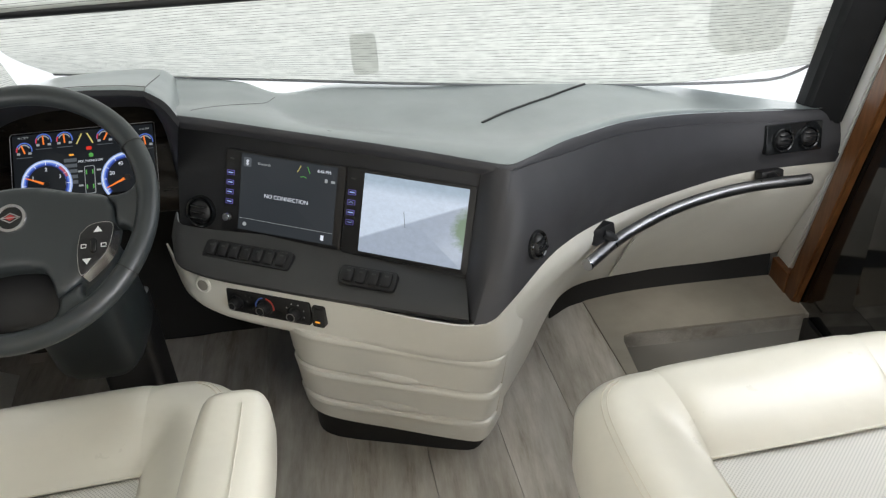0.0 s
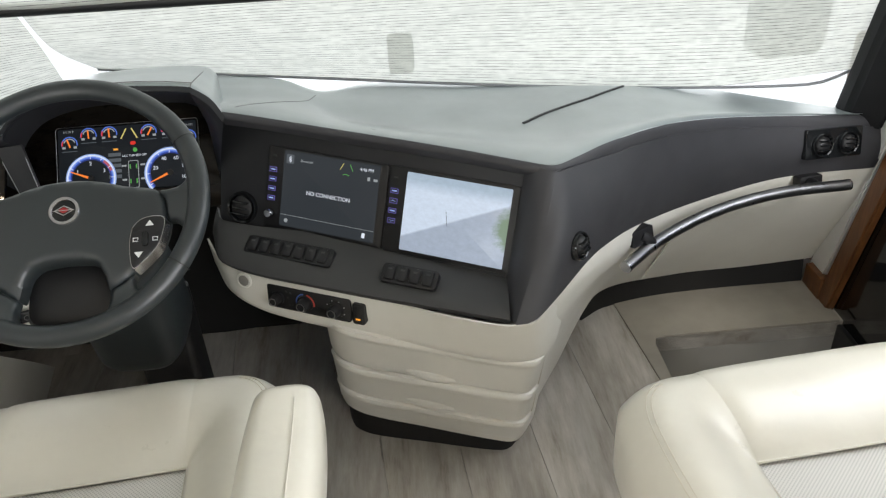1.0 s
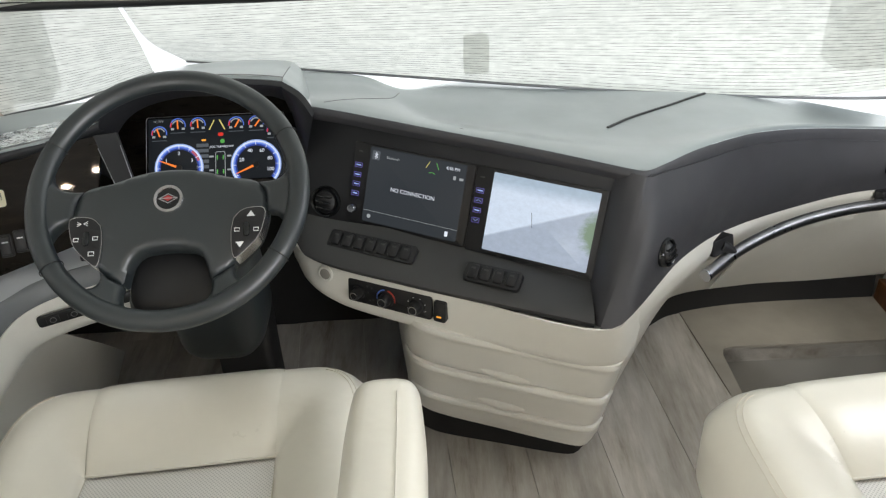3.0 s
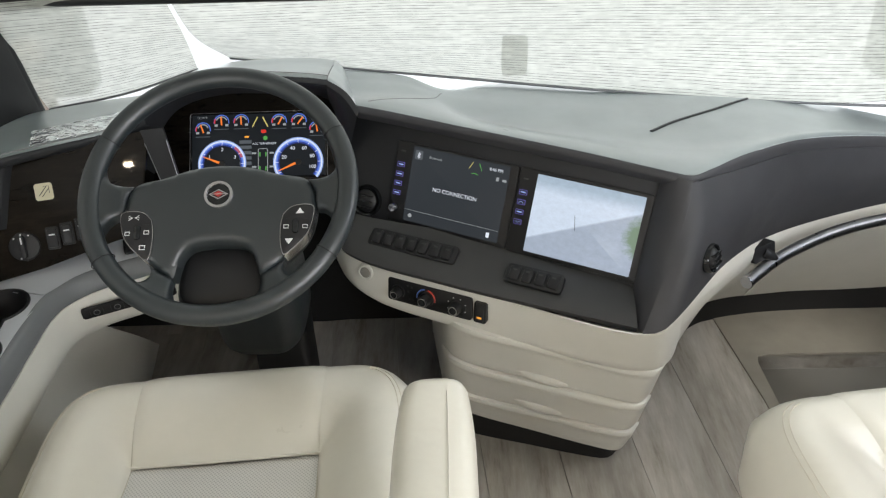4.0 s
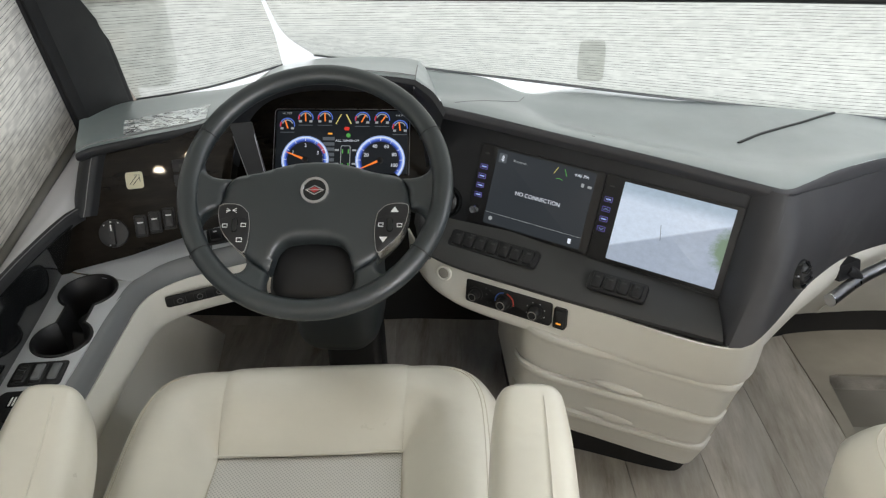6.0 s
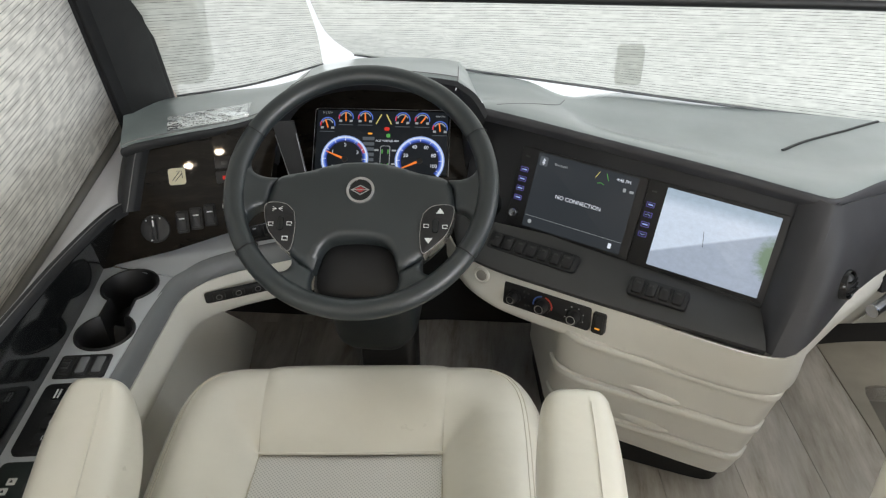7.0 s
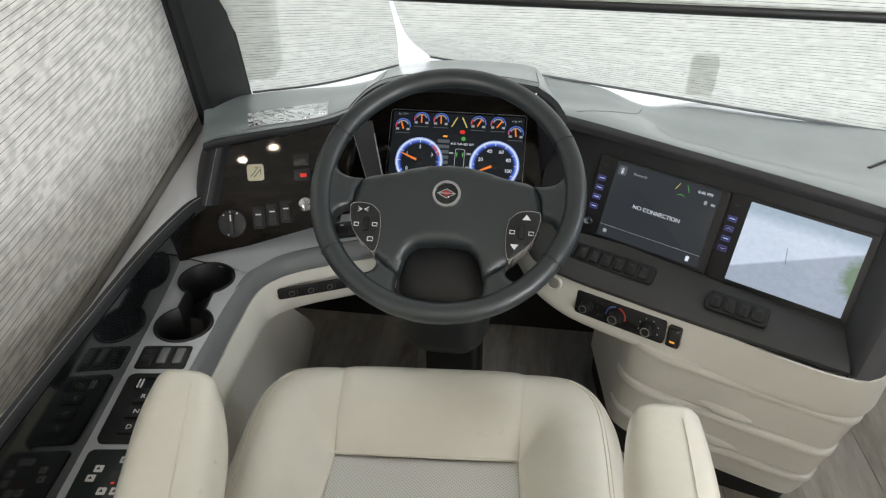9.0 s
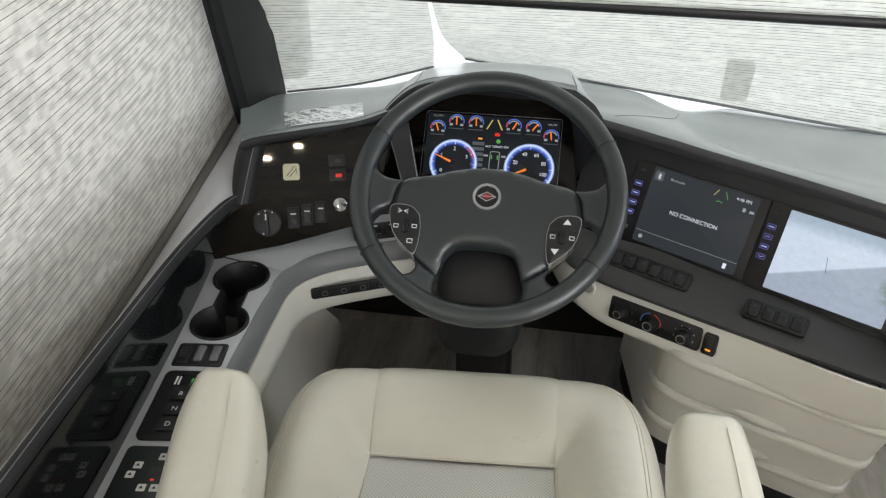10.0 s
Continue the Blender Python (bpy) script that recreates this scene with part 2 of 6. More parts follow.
def shade_cloth(name, tint, through_light, clear, pitch, mottle, wave, thread):
    """Woven slub cloth: thin dark threads lie crosswise in broken lengths, pitch metres apart; it lets daylight through."""
    m, t, p, o = base(name)
    uv = coords(t, kind="UV")
    sep = t.nodes.new("ShaderNodeSeparateXYZ")
    t.links.new(uv, sep.inputs[0])
    wob = noise_tex(t, uv, 3.5, 2.0, 0.5)
    row = math_node(t, "ADD", math_node(t, "MULTIPLY", sep.outputs[1], 1 / pitch), math_node(t, "MULTIPLY", wob, wave))

    def threads(rows, length, seed):
        """Per thread: its number and where across it we are, and a slow noise along it."""
        fl, fr = math_node(t, "FLOOR", rows), math_node(t, "FRACT", rows)
        cmb = t.nodes.new("ShaderNodeCombineXYZ")
        t.links.new(math_node(t, "MULTIPLY", sep.outputs[0], 1 / length), cmb.inputs[0])
        t.links.new(math_node(t, "MULTIPLY_ADD", fl, 7.31, seed), cmb.inputs[1])
        return fr, noise_tex(t, cmb.outputs[0], 1.0, 1.0, 0.5)
    fr, along_ = threads(row, 0.11, 0.0)
    gate = ramp(t, along_, [(0.37, grey(0)), (0.46, grey(1))])
    line = ramp(t, fr, [(0.0, grey(1)), (0.07, grey(1)), (0.12, grey(0)), (0.97, grey(0)), (1.0, grey(0.8))])
    dark = math_node(t, "MULTIPLY", gate, line)
    fr2, along2 = threads(math_node(t, "ADD", row, 0.45), 0.032, 3.7)
    tone = ramp(t, along2, [(0.42, grey(mottle)), (0.58, grey(1.0))])
    fr3, along3 = threads(math_node(t, "MULTIPLY", row, 5.0), 0.06, 9.1)
    fine = ramp(t, along3, [(0.35, grey(0.90)), (0.6, grey(1.0))])
    c = mixc(t, dark, mixc(t, 1.0, mixc(t, 1.0, tone, fine, "MULTIPLY"), tint, "MULTIPLY"), tuple(x * thread for x in tint))
    t.nodes.remove(p)
    dif, tra, cle = (t.nodes.new("ShaderNodeBsdf" + k) for k in ("Diffuse", "Translucent", "Transparent"))
    t.links.new(c, dif.inputs[0])
    t.links.new(c, tra.inputs[0])
    a, b = t.nodes.new("ShaderNodeMixShader"), t.nodes.new("ShaderNodeMixShader")
    a.inputs[0].default_value = through_light
    t.links.new(math_node(t, "MULTIPLY_ADD", dark, -clear, clear), b.inputs[0])
    t.links.new(dif.outputs[0], a.inputs[1])
    t.links.new(tra.outputs[0], a.inputs[2])
    t.links.new(a.outputs[0], b.inputs[1])
    t.links.new(cle.outputs[0], b.inputs[2])
    t.links.new(b.outputs[0], o.inputs[0])
    return m


def camera_picture():
    """The rear camera's picture of a pale road and a strip of grass, on a lit display."""
    m, t, p, o = base("monitor_picture")
    uv = coords(t, kind="UV")
    sep = t.nodes.new("ShaderNodeSeparateXYZ")
    t.links.new(uv, sep.inputs[0])
    edge = t.nodes.new("ShaderNodeMath")
    edge.operation = "MULTIPLY_ADD"
    t.links.new(sep.outputs[0], edge.inputs[0])
    edge.inputs[1].default_value = -0.62
    t.links.new(sep.outputs[1], edge.inputs[2])
    # road in the lower right, pale apron above
    road = ramp(t, edge.outputs[0], [(0.16, (0.36, 0.42, 0.52)), (0.19, (0.60, 0.69, 0.82))])
    sky_band = ramp(t, sep.outputs[1], [(0.78, (1, 1, 1)), (0.92, (0.62, 0.68, 0.70))])
    fine = ramp(t, noise_tex(t, uv, 14, 6, 0.7), [(0.3, grey(0.90)), (0.7, grey(1.06))])
    far = t.nodes.new("ShaderNodeVectorMath")
    far.operation = "DISTANCE"
    sq = t.nodes.new("ShaderNodeMapping")
    sq.inputs["Scale"].default_value = (1.5, 1, 1)
    t.links.new(uv, sq.inputs[0])
    t.links.new(sq.outputs[0], far.inputs[0])
    far.inputs[1].default_value = (1.58, 0.48, 0)
    ragged = math_node(t, "ADD", far.outputs["Value"], math_node(t, "MULTIPLY", noise_tex(t, uv, 9, 6, 0.75), 0.30))
    grass = ramp(t, ragged, [(0.34, grey(1)), (0.44, grey(0))])
    c = mixc(t, 1.0, mixc(t, 1.0, road, sky_band, "MULTIPLY"), fine, "MULTIPLY")
    c = mixc(t, grass, c, (0.17, 0.25, 0.17))
    p.inputs["Base Color"].default_value = (0.02, 0.02, 0.02, 1)
    p.inputs["Roughness"].default_value = 0.25
    t.links.new(c, p.inputs["Emission Color"])
    p.inputs["Emission Strength"].default_value = 1.0
    return m


def wavy_gloss():
    m, t, p, o = base("wrinkled_clear_film")
    p.inputs["Base Color"].default_value = (0.88, 0.91, 0.93, 1)
    p.inputs["Metallic"].default_value = 0.95
    p.inputs["Roughness"].default_value = 0.08
    v = coords(t, (16, 34, 16))
    bump(t, p, noise_tex(t, v, 1.6, 3, 0.5), 1.0, 0.06)
    return m


def clear_glass():
    m, t, p, o = base("window_glass")
    t.nodes.remove(p)
    tr, gl, mx = (t.nodes.new("ShaderNode" + k) for k in ("BsdfTransparent", "BsdfGlossy", "MixShader"))
    gl.inputs["Roughness"].default_value = 0.02
    mx.inputs[0].default_value = 0.06
    t.links.new(tr.outputs[0], mx.inputs[1])
    t.links.new(gl.outputs[0], mx.inputs[2])
    t.links.new(mx.outputs[0], o.inputs[0])
    return m


WOOD, POST, PLANK, PERF = dark_wood(), post_wood(), plank_wood(), perforated()
CLOTH_FRONT = shade_cloth("windscreen_shade_cloth", (0.79, 0.805, 0.73), 0.50, 0.27, 0.0095, 0.88, 1.4, 0.05)
CLOTH_SIDE = shade_cloth("side_shade_cloth", (0.77, 0.75, 0.69), 0.35, 0.0, 0.0135, 0.79, 0.15, 0.22)
PICTURE, FILM, GLASS = camera_picture(), wavy_gloss(), clear_glass()

# ---- mesh tools ----
from mathutils.bvhtree import BVHTree
from mathutils.geometry import delaunay_2d_cdt

TREES = {}


def V(*a):
    return Vector(a)


def plane_frame(o, u, v):
    """A pose whose x lies along u, y close to v and z on the side that is seen."""
    u = Vector(u).normalized()
    v = Vector(v)
    v = (v - u * v.dot(u)).normalized()
    n = u.cross(v)
    m = Matrix((u, v, n)).transposed().to_4x4()
    m.translation = o
    return m


def part(name, bm, material, parent=None, label="", smooth=True, angle=40):
    bmesh.ops.recalc_face_normals(bm, faces=bm.faces)
    me = bpy.data.meshes.new(name)
    bm.to_mesh(me)
    bm.free()
    me.materials.append(material)
    if smooth:
        me.polygons.foreach_set("use_smooth", [True] * len(me.polygons))
        me.set_sharp_from_angle(angle=radians(angle))
    ob = new(name, me)
    if parent:
        put(ob, parent)
    if label:
        ob["label"] = label
    return ob


def thing(name, label, category, at=(0, 0, 0), group="", kind=""):
    ob = new(name)
    ob.location = at
    ob.empty_display_size = 0.05
    bpy.context.view_layer.update()
    return tagged(ob, label, category, group, kind)


def put(ob, parent):
    """Hang a part that was built in world metres under its thing (an Empty at its base) or under a part."""
    ob.parent = parent
    if parent.type == "EMPTY":
        ob.matrix_parent_inverse = parent.matrix_basis.inverted()
    return ob


def ring(bm, pts):
    return [bm.verts.new(p) for p in pts]


def skin(bm, rows, closed=False, cap=False):
    """Faces between successive rows of vertices."""
    for a, b in zip(rows, rows[1:]):
        n = len(a)
        for i in range(n if closed else n - 1):
            j = (i + 1) % n
            bm.faces.new((a[i], a[j], b[j], b[i]))
    if cap:
        bm.faces.new(list(reversed(rows[0])))
        bm.faces.new(rows[-1])


def curve(pts, n):
    """n points along a smooth curve through pts."""
    pts = [Vector(p) for p in pts]
    d = [0.0]
    for a, b in zip(pts, pts[1:]):
        d.append(d[-1] + max((b - a).length, 1e-6))
    out = []
    for k in range(n):
        s = d[-1] * k / (n - 1)
        i = 0
        while i < len(pts) - 2 and s > d[i + 1]:
            i += 1
        t = (s - d[i]) / (d[i + 1] - d[i])
        p1, p2 = pts[i], pts[i + 1]
        h = d[i + 1] - d[i]
        m1 = (p2 - pts[i - 1]) / (d[i + 1] - d[i - 1]) * h if i > 0 else p2 - p1
        m2 = (pts[i + 2] - p1) / (d[i + 2] - d[i]) * h if i + 2 < len(pts) else p2 - p1
        t2, t3 = t * t, t * t * t
        out.append((2 * t3 - 3 * t2 + 1) * p1 + (t3 - 2 * t2 + t) * m1 + (3 * t2 - 2 * t3) * p2 + (t3 - t2) * m2)
    return out


def cloth_sheet(rows, nu, nv):
    """A hanging cloth with its own length and width, in metres, as UV."""
    fine = [curve(r, nu) for r in rows]
    cols = [curve([r[i] for r in fine], nv) for i in range(nu)]
    bm = bmesh.new()
    uvl = bm.loops.layers.uv.new("UVMap")
    rws = [ring(bm, [cols[i][j] for i in range(nu)]) for j in range(nv)]
    wide = (fine[0][-1] - fine[0][0]).length
    high = sum((a - b).length for a, b in zip(cols[nu // 2], cols[nu // 2][1:]))
    skin(bm, rws)
    where = {}
    for j, r in enumerate(rws):
        for i, v in enumerate(r):
            where[v] = (wide * i / (nu - 1), high * j / (nv - 1))
    for f in bm.faces:
        for lp in f.loops:
            lp[uvl].uv = where[lp.vert]
    return bm


def sheet(rows, nu, nv, thick=0.0):
    """A smooth sheet through control rows (each a list of points); thick: depth behind it."""
    fine = [curve(r, nu) for r in rows]
    cols = [curve([r[i] for r in fine], nv) for i in range(nu)]
    bm = bmesh.new()
    rws = [ring(bm, [cols[i][j] for i in range(nu)]) for j in range(nv)]
    skin(bm, rws)
    if thick:
        bmesh.ops.recalc_face_normals(bm, faces=bm.faces)
        bmesh.ops.solidify(bm, geom=bm.faces[:], thickness=thick)
    return bm


def tube(pts, r, seg=10, cap=True, radii=None):
    bm = bmesh.new()
    pts = [Vector(p) for p in pts]
    rows = []
    up = V(0, 0, 1)
    for i, p in enumerate(pts):
        d = (pts[min(i + 1, len(pts) - 1)] - pts[max(i - 1, 0)]).normalized()
        side = d.cross(up)
        if side.length < 0.05:
            side = d.cross(V(0, 1, 0))
        side.normalize()
        w = side.cross(d)
        rr = radii[i] if radii else r
        rows.append(ring(bm, [p + rr * (math.cos(a) * side + math.sin(a) * w) for a in [2 * math.pi * k / seg for k in range(seg)]]))
    skin(bm, rows, True, cap)
    return bm


def outline(x0, y0, x1, y1, r, n=4):
    r = min(r, (x1 - x0) / 2.001, (y1 - y0) / 2.001)
    pts = []
    for cx, cy, a0 in ((x1 - r, y1 - r, 0), (x0 + r, y1 - r, 90), (x0 + r, y0 + r, 180), (x1 - r, y0 + r, 270)):
        for k in range(n + 1):
            a = radians(a0 + 90 * k / n)
            pts.append((cx + r * math.cos(a), cy + r * math.sin(a)))
    return pts


def slab(m, pts, h0, h1, soft=0.002):
    """A plate with the outline pts (x, y in the frame m), from height h0 to h1, its upper rim eased."""
    bm = bmesh.new()
    c = sum((V(x, y) for x, y in pts), V(0, 0)) / len(pts)
    size = max((V(x, y) - c).length for x, y in pts)

    def at(inset, h):
        k = 1 - inset / size
        return ring(bm, [m @ V(c.x + (x - c.x) * k, c.y + (y - c.y) * k, h) for x, y in pts])
    rows = [at(0, h0), at(0, h1 - soft), at(soft * 0.4, h1 - soft * 0.3), at(soft * 1.3, h1)]
    skin(bm, rows, True, True)
    return bm


def rrect(m, x0, y0, x1, y1, h0, h1, r=0.004, soft=0.0015, n=4):
    return slab(m, outline(x0, y0, x1, y1, r, n), h0, h1, soft)


def lathe(m, cx, cy, profile, seg=24, hollow=False):
    """Turn (radius, height) pairs round the frame's z at (cx, cy)."""
    bm = bmesh.new()
    rows = [ring(bm, [m @ V(cx + r * math.cos(2 * math.pi * k / seg), cy + r * math.sin(2 * math.pi * k / seg), h) for k in range(seg)]) for r, h in profile]
    skin(bm, rows, True, not hollow)
    return bm


def inside(p, poly):
    hit = False
    for a, b in zip(poly, poly[1:] + poly[:1]):
        if (a[1] > p[1]) != (b[1] > p[1]) and p[0] < (b[0] - a[0]) * (p[1] - a[1]) / (b[1] - a[1]) + a[0]:
            hit = not hit
    return hit


def off_edge(p, poly):
    """How far a point lies from a closed outline."""
    best = 9.0
    for a, b in zip(poly, poly[1:] + poly[:1]):
        d = b - a
        k = max(0.0, min(1.0, (p - a).dot(d) / max(d.dot(d), 1e-12)))
        best = min(best, (p - a - d * k).length)
    return best


def relief(m, pts, height, soft=0.008, drop=0.008, depth=0.02, step=0.008, smooth=90, holes=()):
    """A moulded body in the frame m: its outline runs smoothly through pts, its top follows height(x, y) and rolls over at the rim."""
    loop = [p.to_2d() for p in curve([V(x, y, 0) for x, y in pts + [pts[0]]], smooth + 1)][:-1] if smooth else [V(x, y) for x, y in pts]
    loops = [loop] + [[V(x, y) for x, y in h] for h in holes]
    verts, edges = [], []
    for lp in loops:
        k0 = len(verts)
        verts += lp
        edges += [(k0 + k, k0 + (k + 1) % len(lp)) for k in range(len(lp))]
    xs, ys = [p.x for p in loop], [p.y for p in loop]
    gx = min(xs) + step / 2
    while gx < max(xs):
        gy = min(ys) + step / 2
        while gy < max(ys):
            p = V(gx, gy)
            if inside(p, loop) and not any(inside(p, h) for h in loops[1:]) and min(off_edge(p, lp) for lp in loops) > step * 0.45:
                verts.append(p)
            gy += step
        gx += step
    vs, es, fs = delaunay_2d_cdt(verts, edges, [], 0, 1e-6)[:3]
    bm = bmesh.new()

    def top(p):
        d = min(1.0, off_edge(p, loop) / soft) if soft else 1.0
        return height(p.x, p.y) - drop * (1 - math.sqrt(max(0.0, 1 - (1 - d) ** 2)))
    bv = [bm.verts.new(m @ V(p.x, p.y, top(p))) for p in vs]
    for f in fs:
        c = sum((vs[k] for k in f), V(0, 0)) / len(f)
        if inside(c, loop) and not any(inside(c, h) for h in loops[1:]):
            bm.faces.new([bv[k] for k in f])
    if depth:
        for lp in loops:
            upper = ring(bm, [m @ V(p.x, p.y, top(p)) for p in lp])
            lower = ring(bm, [m @ V(p.x, p.y, top(p) - depth) for p in lp])
            skin(bm, [lower, upper], True)
    bmesh.ops.remove_doubles(bm, verts=bm.verts, dist=0.00002)
    for v in [v for v in bm.verts if not v.link_faces]:
        bm.verts.remove(v)
    return bm


def join(*bms):
    out = bmesh.new()
    for b in bms:
        me = bpy.data.meshes.new("t")
        b.to_mesh(me)
        b.free()
        out.from_mesh(me)
        bpy.data.meshes.remove(me)
    return out


def block(x0, y0, z0, x1, y1, z1, ease=0.0):
    bm = bmesh.new()
    bmesh.ops.create_cube(bm, size=1, matrix=Matrix.Translation(((x0 + x1) / 2, (y0 + y1) / 2, (z0 + z1) / 2)) @ Matrix.Diagonal((x1 - x0, y1 - y0, z1 - z0, 1)))
    if ease:
        bmesh.ops.bevel(bm, geom=bm.edges[:], offset=ease, segments=2, affect="EDGES", profile=0.5)
    return bm


def height_at(ob, x, y):
    """Height of a part's upper surface over the point x, y."""
    tree = TREES.get(ob.name)
    if tree is None:
        me = ob.data
        tree = TREES[ob.name] = BVHTree.FromPolygons([v.co for v in me.vertices], [p.vertices for p in me.polygons])
    hit = tree.ray_cast(V(x, y, 3), V(0, 0, -1))
    return hit[0].z if hit[0] else None


def laid(ob, pts, n, lift=0.0):
    """Points of a smooth plan curve, laid on a part's upper surface."""
    out = []
    for p in curve([V(x, y, 0) for x, y in pts], n):
        z = height_at(ob, p.x, p.y)
        if z is not None:
            out.append(V(p.x, p.y, z + lift))
    return out


def words(name, text, m, x, y, size, material, parent, h=0.0004, align="CENTER"):
    c = bpy.data.curves.new(name, "FONT")
    c.body, c.size, c.align_x, c.align_y, c.extrude = text, size, align, "CENTER", 0.0001
    tmp = new(name + "_draft", c)
    me = bpy.data.meshes.new_from_object(tmp)
    bpy.data.objects.remove(tmp)
    bm = bmesh.new()
    bm.from_mesh(me)
    bpy.data.meshes.remove(me)
    bm.transform(m @ Matrix.Translation((x, y, h)))
    return part(name, bm, material, parent, smooth=False)

# ---- the coach's shell ----
X_L, X_R, CEIL_Z = -1.40, 1.17, 2.05
LAMPS = ((-0.92, -1.08), (-0.77, -0.90), (0.55, -1.08), (0.70, -0.90))


def structure(name, bm, material, label="", smooth=False):
    ob = part(name, bm, material, smooth=smooth)
    return tagged(ob, label or name.replace("_", " "), "", "", "structure")


floor = structure("floor", join(block(-1.45, -2.6, -0.06, 0.582, 2.1, -0.006), block(0.582, 1.742, -0.06, 1.22, 2.1, -0.006), block(0.582, -2.6, -0.06, 1.22, 0.9, -0.006)), PLANK, "grey oak vinyl plank floor of the coach")
landing_pts = [(0.506, 2.02), (0.552, 1.56), (0.575, 0.95), (0.588, 0.95), (0.585, 1.70), (0.594, 1.728), (0.622, 1.737), (1.15, 1.737), (1.15, 2.02)]
lbm = bmesh.new()
skin(lbm, [ring(lbm, [(x, y, h) for x, y in landing_pts]) for h in (-0.005, 0.002, 0.0035)], True)
lbm.faces.new(ring(lbm, [(x, y, 0.0035) for x, y in landing_pts]))
bmesh.ops.remove_doubles(lbm, verts=lbm.verts, dist=0.0001)
part("landing_panel", lbm, LANDING, floor, "grey vinyl landing beside the step well", smooth=False)
structure("step_well", join(block(0.567, 0.9, -0.42, 0.588, 1.742, -0.007), block(0.588, 1.742, -0.42, 1.16, 1.76, -0.007), block(0.588, 0.9, -0.24, 1.16, 1.742, -0.205), block(0.588, 1.50, -0.21, 1.10, 1.515, -0.195)), STEPM, "recessed entry step lined with grey vinyl")
# side walls; openings behind the cockpit are added for the fill lamps
structure("wall_left", join(block(X_L - 0.05, -2.6, -0.06, X_L, -2.4, CEIL_Z), block(X_L - 0.05, -1.1, -0.06, X_L, 0.0, CEIL_Z), block(X_L - 0.05, -2.4, -0.06, X_L, -1.1, 0.9), block(X_L - 0.05, -2.4, 1.75, X_L, -1.1, CEIL_Z), block(X_L - 0.05, 0.0, -0.06, X_L, 2.1, 0.88), block(X_L - 0.05, 0.0, 1.85, X_L, 1.7, CEIL_Z)), WALLM, "beige coach side wall, its openings behind the cockpit added for fill lamps")
structure("wall_right", join(block(X_R + 0.05, -2.6, -0.06, X_R + 0.10, -1.7, CEIL_Z), block(X_R + 0.05, -0.1, -0.06, X_R + 0.10, 0.5, CEIL_Z), block(X_R + 0.05, -1.7, -0.06, X_R + 0.10, -0.1, 0.9), block(X_R + 0.05, -1.7, 1.75, X_R + 0.10, -0.1, CEIL_Z), block(X_R + 0.05, 1.86, -0.06, X_R + 0.10, 2.1, 0.75)), WALLM, "beige coach side wall, its openings behind the cockpit added for fill lamps")
structure("wall_rear", block(-1.45, -2.65, -0.06, 1.27, -2.6, CEIL_Z), WALLM, "plain beige bulkhead behind the cockpit")
structure("wall_front", block(-1.45, 2.1, -0.06, 1.27, 2.14, 0.46), RUBBER, "dark bulkhead under the windscreen")
# added panel that blocks daylight leaking in under the dash
structure("wall_footwell", block(-1.40, 1.955, -0.02, 0.35, 1.975, 0.62), RUBBER, "dark panel added to keep daylight out of the footwell")
structure("ceiling", block(-1.45, -2.65, CEIL_Z, 1.27, 1.75, CEIL_Z + 0.04), CEIL, "white padded ceiling")

# planks: 195 mm wide, laid nearly lengthwise
along = V(-0.099, 0.995, 0)
across = V(0.995, 0.099, 0)
start = V(0.5475, 1.60, 0)
rnd = random.Random(4)
for k in range(9):
    right = -0.195 * k
    y = -1.4 + rnd.uniform(-0.5, 0.1)
    while y < 0.46:
        top = min(y + 1.22, 0.47)
        bm = bmesh.new()
        a, b = right - 0.1944, right - 0.0006
        quad = [start + across * a + along * (y + 0.001), start + across * b + along * (y + 0.001), start + across * b + along * (top - 0.001), start + across * a + along * (top - 0.001)]
        lo = ring(bm, [q + V(0, 0, -0.008) for q in quad])
        mid = ring(bm, [q + V(0, 0, -0.0012) for q in quad])
        c = sum(quad, V(0, 0, 0)) / 4
        hi = ring(bm, [q + (c - q).normalized() * 0.0014 for q in quad])
        skin(bm, [lo, mid, hi], True)
        bm.faces.new(hi)
        part("plank", bm, PLANK, floor, smooth=False)
        y = top

# door, door post, pillars
door = thing("entry_door", "closed gloss black coach entry door below the step", "door", (1.17, 1.2, -0.42))
tagged(door, kind="structure")
part("door_panel", block(1.165, 0.5, -0.42, 1.21, 1.86, 0.80, 0.004), GLOSS, door)
part("upper_panel", join(block(1.165, 0.5, 1.72, 1.21, 1.5, 1.98, 0.004), block(1.165, 0.5, 0.80, 1.21, 0.72, 1.72, 0.004)), BLACK, door)
dp = part("window_pane", block(1.19, 0.72, 0.80, 1.196, 1.62, 1.72), GLASS, door)
dp.visible_shadow = False
part("lower_trim", block(1.150, 0.55, -0.40, 1.166, 1.80, -0.02, 0.004), BLACK, door)
part("glass_edge", block(1.158, 0.9, 0.02, 1.1665, 1.55, 0.05, 0.003), BLACK, door)
part("door_pocket", block(1.158, 0.75, 0.16, 1.1665, 1.56, 0.70, 0.003), GLOSS, door)


def slanted(y0, y1, z0, z1, lean, x0, x1):
    """An upright post from z0 to z1 that leans back towards the cabin by lean metres a metre."""
    bm = bmesh.new()
    rows = [ring(bm, [(x0, y0 - lean * (z - z0), z), (x1, y0 - lean * (z - z0), z), (x1, y1 - lean * (z - z0), z), (x0, y1 - lean * (z - z0), z)]) for z in (z0, z1)]
    skin(bm, rows, True, True)
    bmesh.ops.bevel(bm, geom=bm.edges[:], offset=0.005, segments=2, affect="EDGES")
    return bm


structure("trim", slanted(1.80, 1.865, -0.03, 1.95, 0.245, 1.135, 1.163), POST, "cherry wood trim post beside the entry door")
